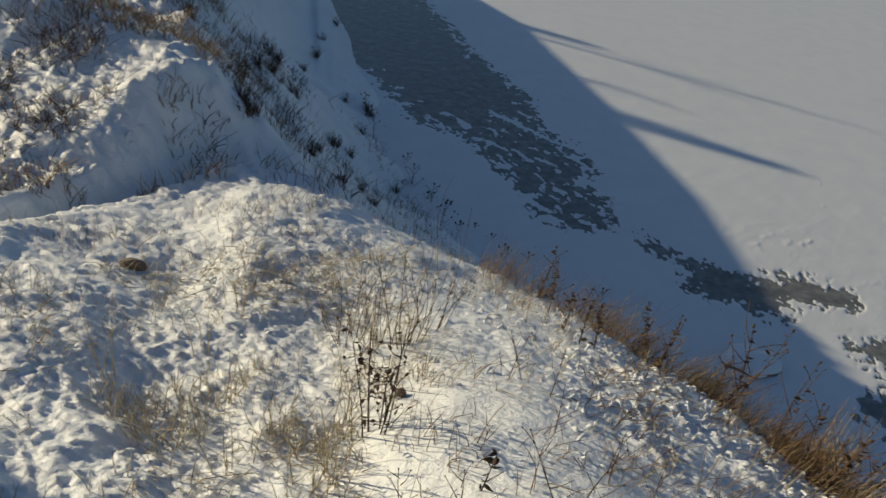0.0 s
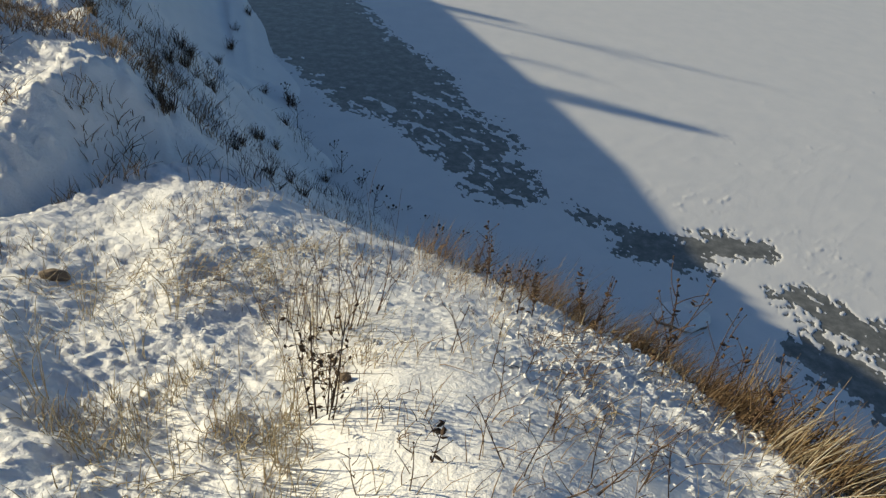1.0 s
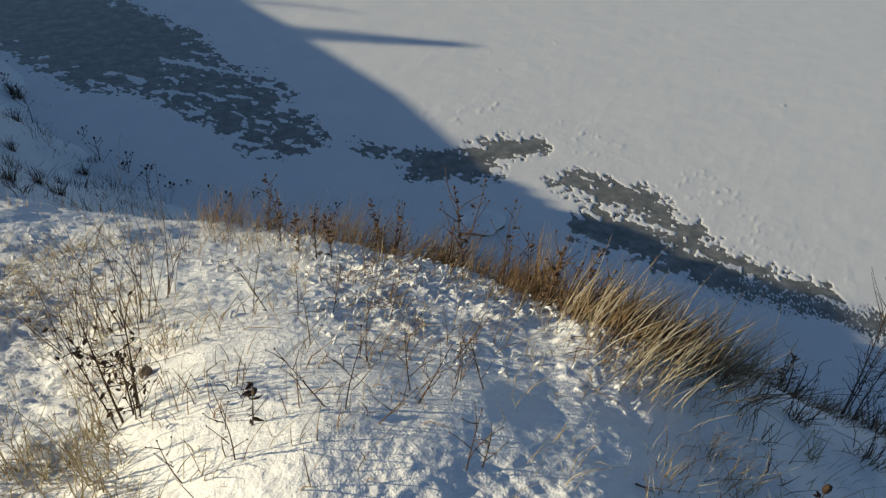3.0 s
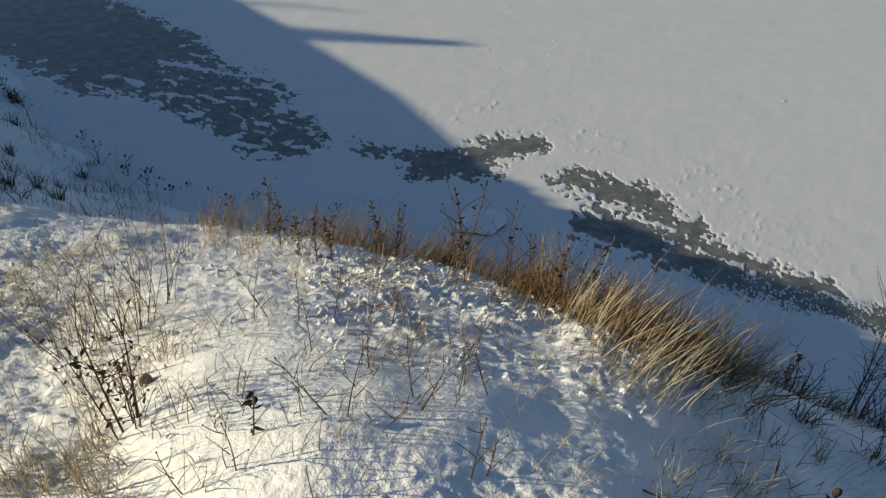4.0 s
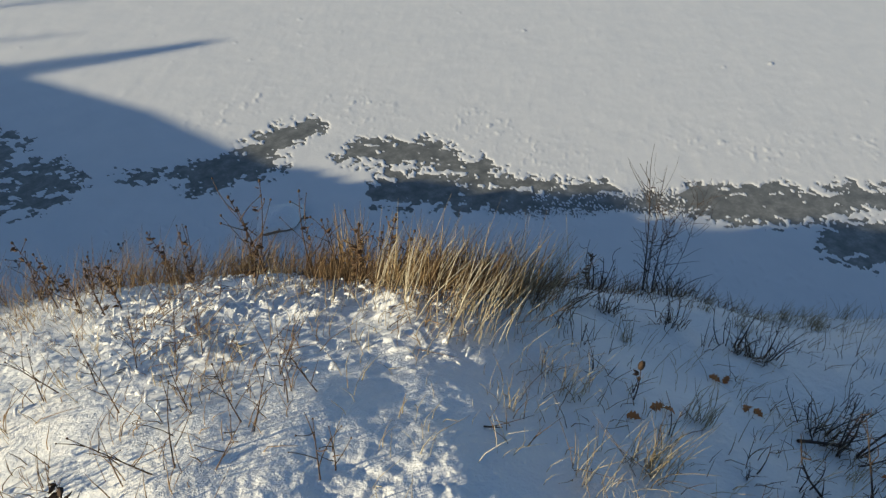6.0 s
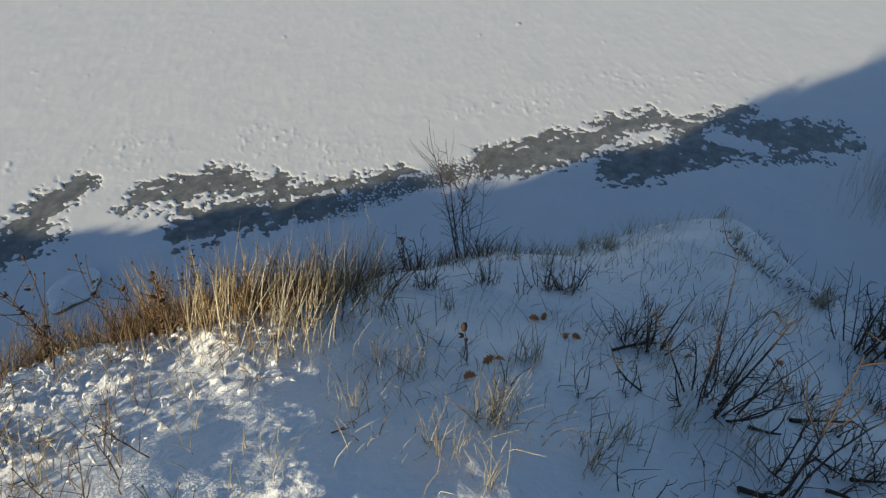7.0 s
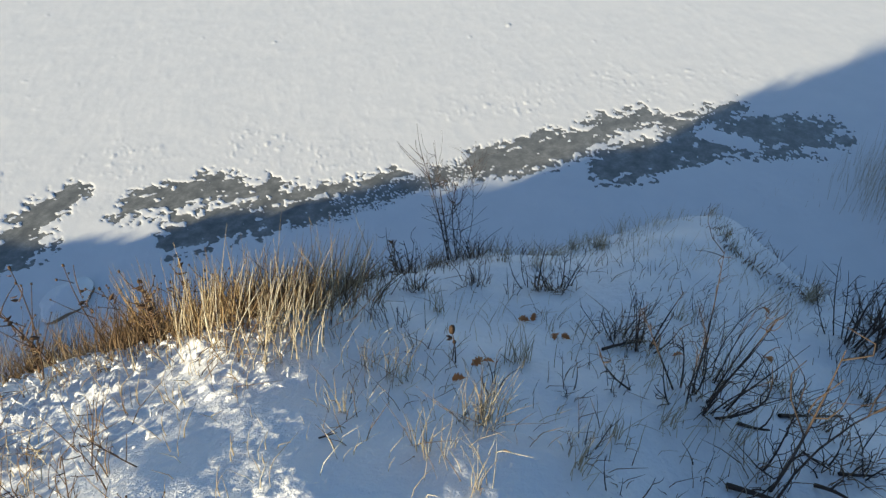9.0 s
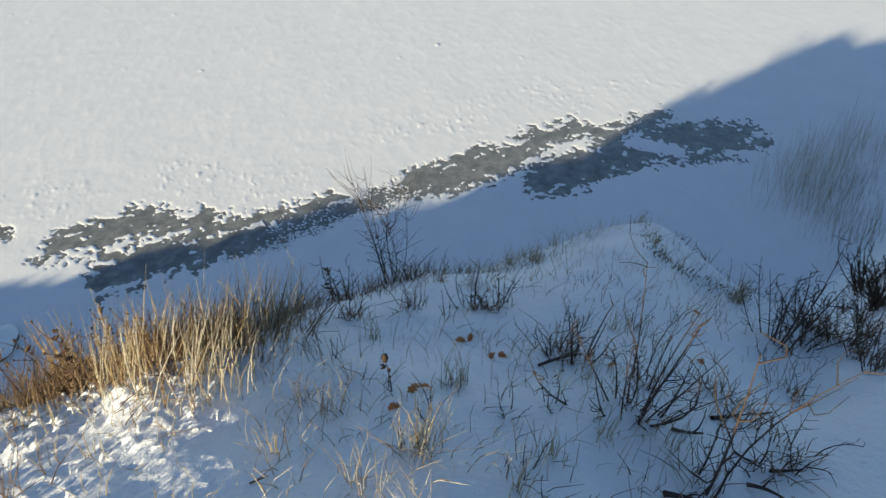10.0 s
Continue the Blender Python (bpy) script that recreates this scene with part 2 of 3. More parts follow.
# ---- mesh helpers ----
def mesh_object(name, verts, faces, mat, parent=None, label="", flat=False):
    mesh = bpy.data.meshes.new(name)
    mesh.from_pydata(verts, [], faces)
    if not flat:
        mesh.polygons.foreach_set("use_smooth", np.ones(len(mesh.polygons), bool))
    mesh.materials.append(mat)
    ob = new(name, mesh)
    if parent is not None:
        ob.parent = parent
    if label:
        tagged(ob, label)
    return ob


def sheet(name, x, y, z, mat, keep=None, wrap=False):
    """A mesh over a grid of points; quads whose corners all lack keep are left out."""
    n, m = x.shape
    mesh = bpy.data.meshes.new(name)
    index = np.arange(n * m).reshape(n, m)
    rows = np.vstack([index, index[:1]]) if wrap else index
    quads = np.stack([rows[:-1, :-1], rows[1:, :-1], rows[1:, 1:], rows[:-1, 1:]], -1).reshape(-1, 4)
    if keep is not None:
        flags = keep.ravel()
        quads = quads[flags[quads].any(1)]
    mesh.vertices.add(n * m)
    mesh.vertices.foreach_set("co", np.stack([x, y, z], -1).astype(np.float32).ravel())
    mesh.loops.add(quads.size)
    mesh.loops.foreach_set("vertex_index", quads.ravel().astype(np.int32))
    mesh.polygons.add(len(quads))
    mesh.polygons.foreach_set("loop_start", np.arange(0, quads.size, 4, dtype=np.int32))
    mesh.polygons.foreach_set("use_smooth", np.ones(len(quads), bool))
    mesh.update(calc_edges=True)
    mesh.validate()
    mesh.materials.append(mat)
    return new(name, mesh)


# ---- the ground: one sheet, finest in the stretch that lies before the path ----
def bearings(fine, low, high):
    return np.radians(np.r_[np.arange(low, high, fine), np.arange(high, low + 360, 0.9)])


def ground_sheet():
    az = bearings(0.3, -62, 128)
    r = np.r_[0.02, 0.5 * np.exp(np.arange(0, 3.6, 0.0062)), 0.5 * np.exp(3.6) * 1.25 ** np.arange(1, 24)]
    a, d = np.meshgrid(az, r, indexing="ij")
    x, y = CX + d * np.sin(a), CY + d * np.cos(a)
    base = bank(x, y)
    z = base + lumps(x, y, base)
    z = np.where(d > 30, np.where(base > 0.2, z, -0.6), z)
    # winding faces up: bearings run clockwise
    ob = sheet("ground", x[::-1], y[::-1], z[::-1], snow_bank, wrap=True)
    return tagged(ob, "steep lumpy bank covered in fresh crusted snow with tussocks", "snowy bank", kind="structure")


ground_sheet()

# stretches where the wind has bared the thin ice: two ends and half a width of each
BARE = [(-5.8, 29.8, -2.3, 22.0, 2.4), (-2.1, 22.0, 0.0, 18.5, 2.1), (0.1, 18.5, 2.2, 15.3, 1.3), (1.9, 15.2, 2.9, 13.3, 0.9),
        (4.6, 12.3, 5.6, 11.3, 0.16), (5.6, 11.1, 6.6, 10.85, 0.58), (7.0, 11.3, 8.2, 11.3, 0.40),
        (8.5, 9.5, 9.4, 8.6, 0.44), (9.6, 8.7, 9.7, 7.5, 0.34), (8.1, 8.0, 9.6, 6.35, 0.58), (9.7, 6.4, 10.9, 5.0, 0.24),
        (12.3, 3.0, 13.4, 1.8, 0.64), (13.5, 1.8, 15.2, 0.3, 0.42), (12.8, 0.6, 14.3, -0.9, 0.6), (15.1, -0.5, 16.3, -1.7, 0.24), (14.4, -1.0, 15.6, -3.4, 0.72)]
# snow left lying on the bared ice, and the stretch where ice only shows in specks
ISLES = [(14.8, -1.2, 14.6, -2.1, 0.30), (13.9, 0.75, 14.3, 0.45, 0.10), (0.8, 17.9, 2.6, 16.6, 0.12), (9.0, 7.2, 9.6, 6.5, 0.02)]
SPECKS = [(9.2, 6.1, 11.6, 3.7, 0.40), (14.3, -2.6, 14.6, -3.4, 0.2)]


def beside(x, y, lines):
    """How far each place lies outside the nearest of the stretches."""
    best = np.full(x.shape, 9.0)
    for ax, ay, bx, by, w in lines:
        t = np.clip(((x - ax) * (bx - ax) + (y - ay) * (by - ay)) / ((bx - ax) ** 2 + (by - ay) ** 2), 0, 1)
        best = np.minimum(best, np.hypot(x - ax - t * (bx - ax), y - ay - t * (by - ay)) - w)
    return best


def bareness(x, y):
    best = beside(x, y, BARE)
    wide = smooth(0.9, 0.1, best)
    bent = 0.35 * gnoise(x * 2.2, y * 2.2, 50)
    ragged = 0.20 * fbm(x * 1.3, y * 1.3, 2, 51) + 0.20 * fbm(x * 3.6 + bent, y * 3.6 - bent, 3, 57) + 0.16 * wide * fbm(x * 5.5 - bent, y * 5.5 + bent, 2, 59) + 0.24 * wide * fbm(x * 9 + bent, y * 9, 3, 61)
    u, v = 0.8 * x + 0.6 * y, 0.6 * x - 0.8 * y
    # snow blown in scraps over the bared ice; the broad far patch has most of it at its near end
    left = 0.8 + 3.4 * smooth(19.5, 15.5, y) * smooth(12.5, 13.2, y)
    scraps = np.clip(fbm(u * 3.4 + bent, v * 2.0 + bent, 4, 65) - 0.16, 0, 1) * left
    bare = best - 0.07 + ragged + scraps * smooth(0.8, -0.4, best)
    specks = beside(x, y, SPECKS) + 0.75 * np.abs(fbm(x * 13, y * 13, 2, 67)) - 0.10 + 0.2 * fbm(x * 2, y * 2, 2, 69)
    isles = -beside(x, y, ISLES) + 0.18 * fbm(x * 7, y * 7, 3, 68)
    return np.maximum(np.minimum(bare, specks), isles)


def lake_sheets():
    az = bearings(0.13, -21, 119)
    r = np.r_[6.0 * np.exp(np.arange(0, 1.95, 0.0039)), 6.0 * np.exp(1.95) * 1.3 ** np.arange(1, 18)]
    a, d = np.meshgrid(az, r, indexing="ij")
    x, y = CX + d * np.sin(a), CY + d * np.cos(a)
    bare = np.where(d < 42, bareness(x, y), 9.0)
    z = 0.013 + 0.005 * fbm(x * 0.35, y * 0.5, 2, 71) + 0.0025 * fbm(x * 1.6, y * 2.4, 2, 73)
    # crumbs and low crusts thrown up along the bared ice, and a few strewn farther out
    shore = beside(x, y, BARE)
    band = np.exp(-(((shore - 1.3) / 0.9) ** 2)) * np.clip(0.35 + fbm(x * 0.5, y * 0.5, 2, 76), 0, 1)
    crumbs = np.clip(fbm(x * 3.0 + y * 2.0, y * 5.0 - x * 3.2, 4, 77, 0.6) - 0.3, 0, 0.6)
    lone = np.clip(fbm(x * 2.6, y * 2.6, 3, 78) - 0.98, 0, 0.4)
    z = z + 0.03 * band * crumbs * smooth(0.1, 0.4, bare) + 0.09 * lone * smooth(0.6, 2.0, shore)
    z = z + 0.003 * np.clip(fbm(x * 1.1 + y * 0.8, (y - x * 0.7) * 3.2, 3, 79), 0, 1)
    z = np.where(d < 42, z, 0.016)
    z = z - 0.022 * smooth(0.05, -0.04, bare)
    snow = sheet("lake_snow", x[::-1], y[::-1], z[::-1], snow_lake, wrap=True)
    tagged(snow, "flat wind-packed snow lying on a frozen lake", "snow", kind="structure")
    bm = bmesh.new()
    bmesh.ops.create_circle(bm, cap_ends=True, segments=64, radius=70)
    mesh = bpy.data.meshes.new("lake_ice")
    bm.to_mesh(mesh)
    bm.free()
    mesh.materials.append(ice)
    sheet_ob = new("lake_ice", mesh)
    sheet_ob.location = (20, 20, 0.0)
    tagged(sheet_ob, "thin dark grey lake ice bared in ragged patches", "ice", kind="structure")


lake_sheets()


# ---- plants ----
rng = random.Random(7)


def tube(verts, faces, points, radii, sides=3):
    """A tapering stem along the points, added to the lists."""
    points = [Vector(p) for p in points]
    first = len(verts)
    for k, p in enumerate(points):
        way = (points[min(k + 1, len(points) - 1)] - points[max(k - 1, 0)]).normalized()
        side = way.orthogonal().normalized() if k == 0 else (side - way * side.dot(way)).normalized()
        other = way.cross(side)
        for n in range(sides):
            a = 2 * math.pi * n / sides
            verts.append(p + radii[k] * (math.cos(a) * side + math.sin(a) * other))
    for k in range(len(points) - 1):
        for n in range(sides):
            m = (n + 1) % sides
            faces.append((first + k * sides + n, first + k * sides + m, first + (k + 1) * sides + m, first + (k + 1) * sides + n))
    faces.append(tuple(first + (len(points) - 1) * sides + n for n in range(sides)))


def nub(verts, faces, centre, size, tall=1.0, seed=0):
    """A small uneven lump, such as a seed head, a bud or a clod of snow."""
    shape = random.Random(seed)
    first, rings, sides = len(verts), 4, 6
    for k in range(rings + 1):
        a = math.pi * k / rings - math.pi / 2
        for n in range(sides):
            b = 2 * math.pi * (n + 0.5 * k) / sides
            s = size * shape.uniform(0.75, 1.25)
            verts.append(Vector(centre) + Vector((math.cos(a) * math.cos(b) * s, math.cos(a) * math.sin(b) * s, math.sin(a) * size * tall)))
    for k in range(rings):
        for n in range(sides):
            m = (n + 1) % sides
            faces.append((first + k * sides + n, first + k * sides + m, first + (k + 1) * sides + m, first + (k + 1) * sides + n))


def withered_leaf(verts, faces, base, way, size):
    """A curled narrow dead leaf of some thickness."""
    way = Vector(way).normalized()
    side = way.cross(Vector((rng.uniform(-1, 1), rng.uniform(-1, 1), 0.3))).normalized()
    lift = way.cross(side)
    first = len(verts)
    for k, w in ((0.0, 0.08), (0.35, 0.30), (0.7, 0.22), (1.0, 0.03)):
        mid = Vector(base) + way * size * k - lift * size * 0.35 * k * k
        for s in (-1, 1):
            verts.append(mid + side * s * w * size + lift * 0.06 * size)
        verts.append(mid - lift * 0.04 * size)
    for k in range(3):
        a, b = first + 3 * k, first + 3 * k + 3
        faces.extend([(a, a + 1, b + 1, b), (a + 1, a + 2, b + 2, b + 1), (a + 2, a, b, b + 2)])


def high(x, y):
    return float(ground(np.array([x]), np.array([y]))[0])


def thing(name, x, y, label, category, group="", z=None):
    ob = new(name)
    ob.location = (x, y, high(x, y) if z is None else z)
    return tagged(ob, label, category, group)


def curve_points(base, tip, sag, count=4):
    base, tip, sag = Vector(base), Vector(tip), Vector(sag)
    return [base.lerp(tip, k / count) + sag * (4 * (k / count) * (1 - k / count)) for k in range(count + 1)]


def part(name, mat, parent, build, label=""):
    verts, faces = [], []
    build(verts, faces)
    return mesh_object(name, verts, faces, mat, parent, label)


def unsteady(size):
    return Vector((rng.gauss(0, size), rng.gauss(0, size), rng.gauss(0, size)))


def weed(x, y, tall, mat, label, lean=(0.05, -0.03), branches=5, head=0.0, leaves=0, thick=0.004, name="dry_weed", group="dry weeds on the bank"):
    """A dead weed: an upright stem with side branches, seed heads and withered leaves."""
    ob = thing(name, x, y, label, "weed", group)
    tip = Vector((lean[0] * tall, lean[1] * tall, tall))
    stem = curve_points((0, 0, -0.06), tip, unsteady(0.03 * tall), 5)
    main = part("stem", mat, ob, lambda v, f: tube(v, f, stem, [thick * (1 - 0.13 * k) for k in range(6)], 5))
    for n in range(branches):
        k = 0.35 + 0.6 * n / max(branches, 1)
        start = Vector((0, 0, -0.06)).lerp(tip, k)
        a = n * 2.4 + rng.uniform(-0.4, 0.4)
        reach = tall * (0.42 - 0.25 * k) * rng.uniform(0.7, 1.2)
        end = start + Vector((math.cos(a) * reach * 0.75, math.sin(a) * reach * 0.75, reach * rng.uniform(0.7, 1.1)))
        points = curve_points(start, end, unsteady(0.05 * reach), 3)
        twig = part("side_branch", mat, ob, lambda v, f: tube(v, f, points, [thick * 0.6, thick * 0.5, thick * 0.4, thick * 0.3], 4))
        if head:
            part("seed_head", mat, twig, lambda v, f: nub(v, f, end, head * rng.uniform(0.5, 0.9), 1.3, n))
    if head:
        part("seed_head", mat, ob, lambda v, f: nub(v, f, tip, head, 1.5, 99))
    for n in range(leaves):
        k = rng.uniform(0.15, 0.95)
        start = Vector((0, 0, -0.06)).lerp(tip, k)
        a = rng.uniform(0, 6.28)
        part("withered_leaf", mat, main, lambda v, f: withered_leaf(v, f, start, (math.cos(a), math.sin(a), rng.uniform(-0.5, 0.3)), rng.uniform(0.02, 0.05)))
    return ob


def shrub(x, y, tall, spread, count, mat, label, name="bare_shrub", category="shrub", thick=0.007, twigs=4, tufted=True, lean=(0.0, 0.0), group="", leaves=0):
    """A leafless shrub: stems that fan out from one foot, each with its twigs."""
    ob = thing(name, x, y, label, category, group)
    for n in range(count):
        a = 2.4 * n + rng.uniform(-0.5, 0.5)
        out = spread * math.sqrt((n + 0.5) / count) * rng.uniform(0.7, 1.2)
        h = tall * rng.uniform(0.55, 1.05)
        tip = Vector((math.cos(a) * out + lean[0] * h, math.sin(a) * out + lean[1] * h, h))
        foot = rng.uniform(0.02, 0.3 * spread)
        stem = curve_points((math.cos(a) * foot, math.sin(a) * foot, -0.08), tip, unsteady(0.07 * h) - Vector((math.cos(a), math.sin(a), 0)) * out * rng.uniform(-0.1, 0.3), 5)
        r = thick * rng.uniform(0.6, 1.1)
        branch = part("branch", mat, ob, lambda v, f: tube(v, f, stem, [r * (1 - 0.15 * k) for k in range(6)], 5))
        for m in range(twigs):
            k = rng.randint(1, 4)
            start = stem[k].lerp(stem[k + 1], rng.random())
            way = (tip - stem[0]).normalized() + unsteady(0.55)
            end = start + way.normalized() * h * rng.uniform(0.12, 0.34)
            points = curve_points(start, end, unsteady(0.035 * h), 3)
            twig = part("twig", mat, branch, lambda v, f: tube(v, f, points, [r * 0.5, r * 0.4, r * 0.3, r * 0.2], 3))
            for q in points[1:leaves + 1]:
                way = unsteady(1.0) + Vector((0, 0, 0.2))
                part("withered_leaf", mat, branch, lambda v, f: withered_leaf(v, f, q, way, rng.uniform(0.015, 0.036)))
    if tufted:
        def dead_grass(v, f):
            for _ in range(30):
                a, d = rng.uniform(0, 6.28), rng.uniform(0.02, 0.14)
                blade(v, f, (math.cos(a) * d, math.sin(a) * d, 0), rng.uniform(0.05, 0.14), (rng.gauss(0, 0.6), rng.gauss(0, 0.6)), (rng.gauss(0, 0.4), rng.gauss(0, 0.4)), 0.003)
        part("dead_grass", brown, ob, dead_grass, "matted dead grass at the foot")
    return ob


def blade(verts, faces, base, height, lean, bend, thick, sides=3):
    """A dry stalk from base: lean is its slope, bend the extra droop of its tip."""
    base = Vector(base)
    pts = [base - Vector((0, 0, 0.05))]
    for k in (0.35, 0.7, 1.0):
        pts.append(base + Vector((lean[0] * k + bend[0] * k * k, lean[1] * k + bend[1] * k * k, k)) * height)
    tube(verts, faces, pts, [thick, thick * 0.85, thick * 0.6, thick * 0.25], sides)


def strewn(name, spots, mat, label, category, tall, thick, lean, wild):
    """One object of many dry stalks at the spots."""
    verts, faces = [], []
    xs, ys = np.array(spots).T
    for x, y, z in zip(xs, ys, ground(xs, ys)):
        h = tall * rng.uniform(0.45, 1.1)
        a = (lean[0] + rng.gauss(0, wild), lean[1] + rng.gauss(0, wild))
        b = (lean[0] * 0.5 + rng.gauss(0, 0.35 * wild), lean[1] * 0.5 + rng.gauss(0, 0.35 * wild))
        blade(verts, faces, (x, y, z), h, a, b, thick * rng.uniform(0.6, 1.3))
    return tagged(mesh_object(name, verts, faces, mat), label, category, kind="stuff")


def on_crest(az, out):
    r = np.interp(az, *CREST_FAR) + out
    return CX + r * math.sin(radians(az)), CY + r * math.cos(radians(az))


def within(count, az_low, az_high, r_low, r_high, patchy=0.0, seed=0):
    """Spots in a stretch of the bank; patchy: drops those where a slow noise is below it."""
    some = np.random.RandomState(seed)
    az, r = np.radians(some.uniform(az_low, az_high, 6 * count)), np.sqrt(some.uniform(r_low ** 2, r_high ** 2, 6 * count))
    x, y = CX + r * np.sin(az), CY + r * np.cos(az)
    good = fbm(x * 0.9, y * 0.9, 2, seed) > patchy
    return list(zip(x[good][:count], y[good][:count]))


# the tall golden clump and the brown fringe along the brink
def clumps(count, each, low, high_az, out_low, out_high, spread):
    spots = []
    for _ in range(count):
        x, y = on_crest(rng.uniform(low, high_az), rng.uniform(out_low, out_high))
        spots += [(x + rng.gauss(0, spread), y + rng.gauss(0, spread)) for _ in range(each)]
    return spots


strewn("golden_grass", clumps(50, 4, 40, 57, -1.0, -0.05, 0.07), golden,
       "tall golden dry grass bent by wind on the brink", "dry grass", 0.52, 0.0030, (0.09, -0.10), 0.21)
strewn("golden_grass", clumps(4, 14, 36, 39, -0.6, -0.3, 0.04), golden,
       "upright clump of golden dry grass on the brink", "dry grass", 0.66, 0.0036, (0.03, 0.0), 0.09)
strewn("pale_grass", clumps(24, 5, 39, 55, -1.3, -0.6, 0.07), bleached,
       "pale dry grass standing in snow below the golden grass", "dry grass", 0.48, 0.0032, (0.12, -0.16), 0.14)
strewn("pale_grass", clumps(40, 4, 40, 60, -0.9, 0.1, 0.09), straw,
       "pale dry grass stalks among the golden grass", "dry grass", 0.50, 0.0030, (0.10, -0.10), 0.16)
strewn("matted_grass", clumps(110, 10, 34, 60, -1.0, 0.1, 0.12), brown,
       "matted brown grass under the taller stalks", "dry grass", 0.24, 0.003, (0.2, -0.2), 0.5)
strewn("brown_grass", clumps(64, 14, 31, 52, -0.75, 0.1, 0.10), brown,
       "dense brown grass at the foot of the golden stalks", "dry grass", 0.34, 0.003, (0.12, -0.10), 0.3)
strewn("russet_grass", clumps(36, 8, 32, 54, -0.85, 0.0, 0.08), russet,
       "dark russet stems among the golden grass", "dry grass", 0.42, 0.0032, (0.10, -0.08), 0.22)
strewn("brown_grass", clumps(110, 14, 2, 48, -0.25, 0.5, 0.09), brown,
       "low brown dry grass fringe along the brink", "dry grass", 0.42, 0.003, (0.15, -0.1), 0.28)
strewn("brown_grass", clumps(34, 14, 14, 44, -0.1, 0.25, 0.05), golden,
       "rusty dry grass tips along the brink", "dry grass", 0.40, 0.0028, (0.15, -0.1), 0.25)
strewn("brown_grass", [(x + rng.gauss(0, 0.07), y + rng.gauss(0, 0.07)) for x, y in ((5.93, -1.01), (5.45, -1.03), (5.28, -1.10), (5.33, -1.22), (5.42, -1.37), (5.37, -1.52), (5.23, -1.64), (5.09, -1.75)) for _ in range(14)], brown,
       "brown roots and grass in the bared edge of the spur", "dry grass", 0.055, 0.005, (0.1, -0.1), 0.8)
strewn("brown_grass", clumps(22, 12, 95, 108, 0.05, 0.35, 0.05), brown,
       "brown grass roots bared under the lip of the hollow", "dry grass", 0.13, 0.004, (0.1, -0.1), 0.6)
strewn("brown_grass", clumps(30, 8, 60, 81, -0.25, 0.2, 0.07), brown,
       "short brown grass along the shaded brink", "dry grass", 0.20, 0.003, (0.1, -0.1), 0.4)
strewn("pale_grass", clumps(20, 8, 76, 97, -0.2, 0.05, 0.05), bleached,
       "pale short grass along the spur's edge", "dry grass", 0.15, 0.0024, (0.1, -0.1), 0.4)
strewn("flattened_grass", within(1300, -52, -6, 1.2, 5.0, 0.15, 33), straw,
       "dry grass flattened on the snow", "dry grass", 0.10, 0.003, (0.6, -0.3), 1.3)
strewn("flattened_grass", within(500, 12, 46, 2.2, 4.4, 0.1, 34), brown,
       "brown grass flattened among crusted snow", "dry grass", 0.10, 0.003, (0.6, -0.3), 1.5)
strewn("tan_grass", within(1700, -58, -14, 1.0, 3.2, -0.25, 43), straw,
       "short tan grass standing through the snow", "dry grass", 0.18, 0.0027, (0.1, -0.05), 0.35)
strewn("tan_grass", within(160, -16, 2, 1.6, 3.2, -0.2, 44), brown,
       "short brown grass standing through the snow", "dry grass", 0.18, 0.0024, (0.1, -0.05), 0.35)
# thin stems that poke through the crust
strewn("dry_stubble", within(2000, -50, 46, 1.1, 6.2, 0.0, 5), straw,
       "thin pale stems poking through the snow crust", "dry stems", 0.17, 0.0025, (0.12, -0.08), 0.38)
strewn("dry_stubble", within(1200, -50, 46, 1.3, 6.4, 0.25, 6), brown,
       "brown stems matted on the snow crust", "dry stems", 0.18, 0.0025, (0.15, -0.1), 0.5)
strewn("dry_stubble", within(6500, -55, -16, 6.8, 14, 0.0, 9), brown,
       "brown stems poking through snow on the far knolls", "dry stems", 0.22, 0.0050, (0.15, -0.1), 0.5)
strewn("matted_grass", within(1300, -55, -22, 7.6, 13, 0.25, 21), russet,
       "dark matted grass in patches on the far knolls", "dry grass", 0.16, 0.006, (0.2, -0.1), 0.8)
strewn("dry_stubble", within(900, 50, 112, 1.2, 5.4, 0.0, 15), bleached,
       "thin pale stems poking through shaded snow", "dry stems", 0.16, 0.002, (0.1, -0.1), 0.5)
strewn("dry_stubble", within(1300, 52, 116, 1.5, 6.3, 0.0, 19), brown,
       "short dark stems poking through shaded snow", "dry stems", 0.12, 0.0022, (0.1, -0.1), 0.6)
strewn("slope_stems", within(800, -19, 4, 6.5, 18, 0.25, 27), dark,
       "tufts of dark grass on the shaded slope", "dry grass", 0.16, 0.005, (0.05, -0.05), 0.7)
strewn("slope_stems", within(800, -20, 3, 6.5, 15, 0.15, 25), dark,
       "dark weed stems on the shaded slope above the lake", "dry stems", 0.30, 0.0035, (0.05, -0.05), 0.35)
strewn("shore_reeds", [(x + rng.gauss(0, 0.5), y + rng.gauss(0, 0.35)) for x, y in ((13.2, -4.3), (13.6, -4.8), (12.7, -4.9), (14.2, -5.0), (14.8, -5.6), (15.5, -6.2)) for _ in range(120)], straw,
       "tall thin dry reeds at the far foot of the bank", "reeds", 1.3, 0.004, (0.22, -0.02), 0.10)
strewn("shore_reeds", [(x + rng.gauss(0, 0.4), y + rng.gauss(0, 0.3)) for x, y in ((12.6, -5.3), (13.3, -5.5), (14.0, -5.9), (12.0, -5.2)) for _ in range(130)], brown,
       "brown dry reeds massed at the far foot of the bank", "reeds", 0.9, 0.0045, (0.25, -0.02), 0.13)
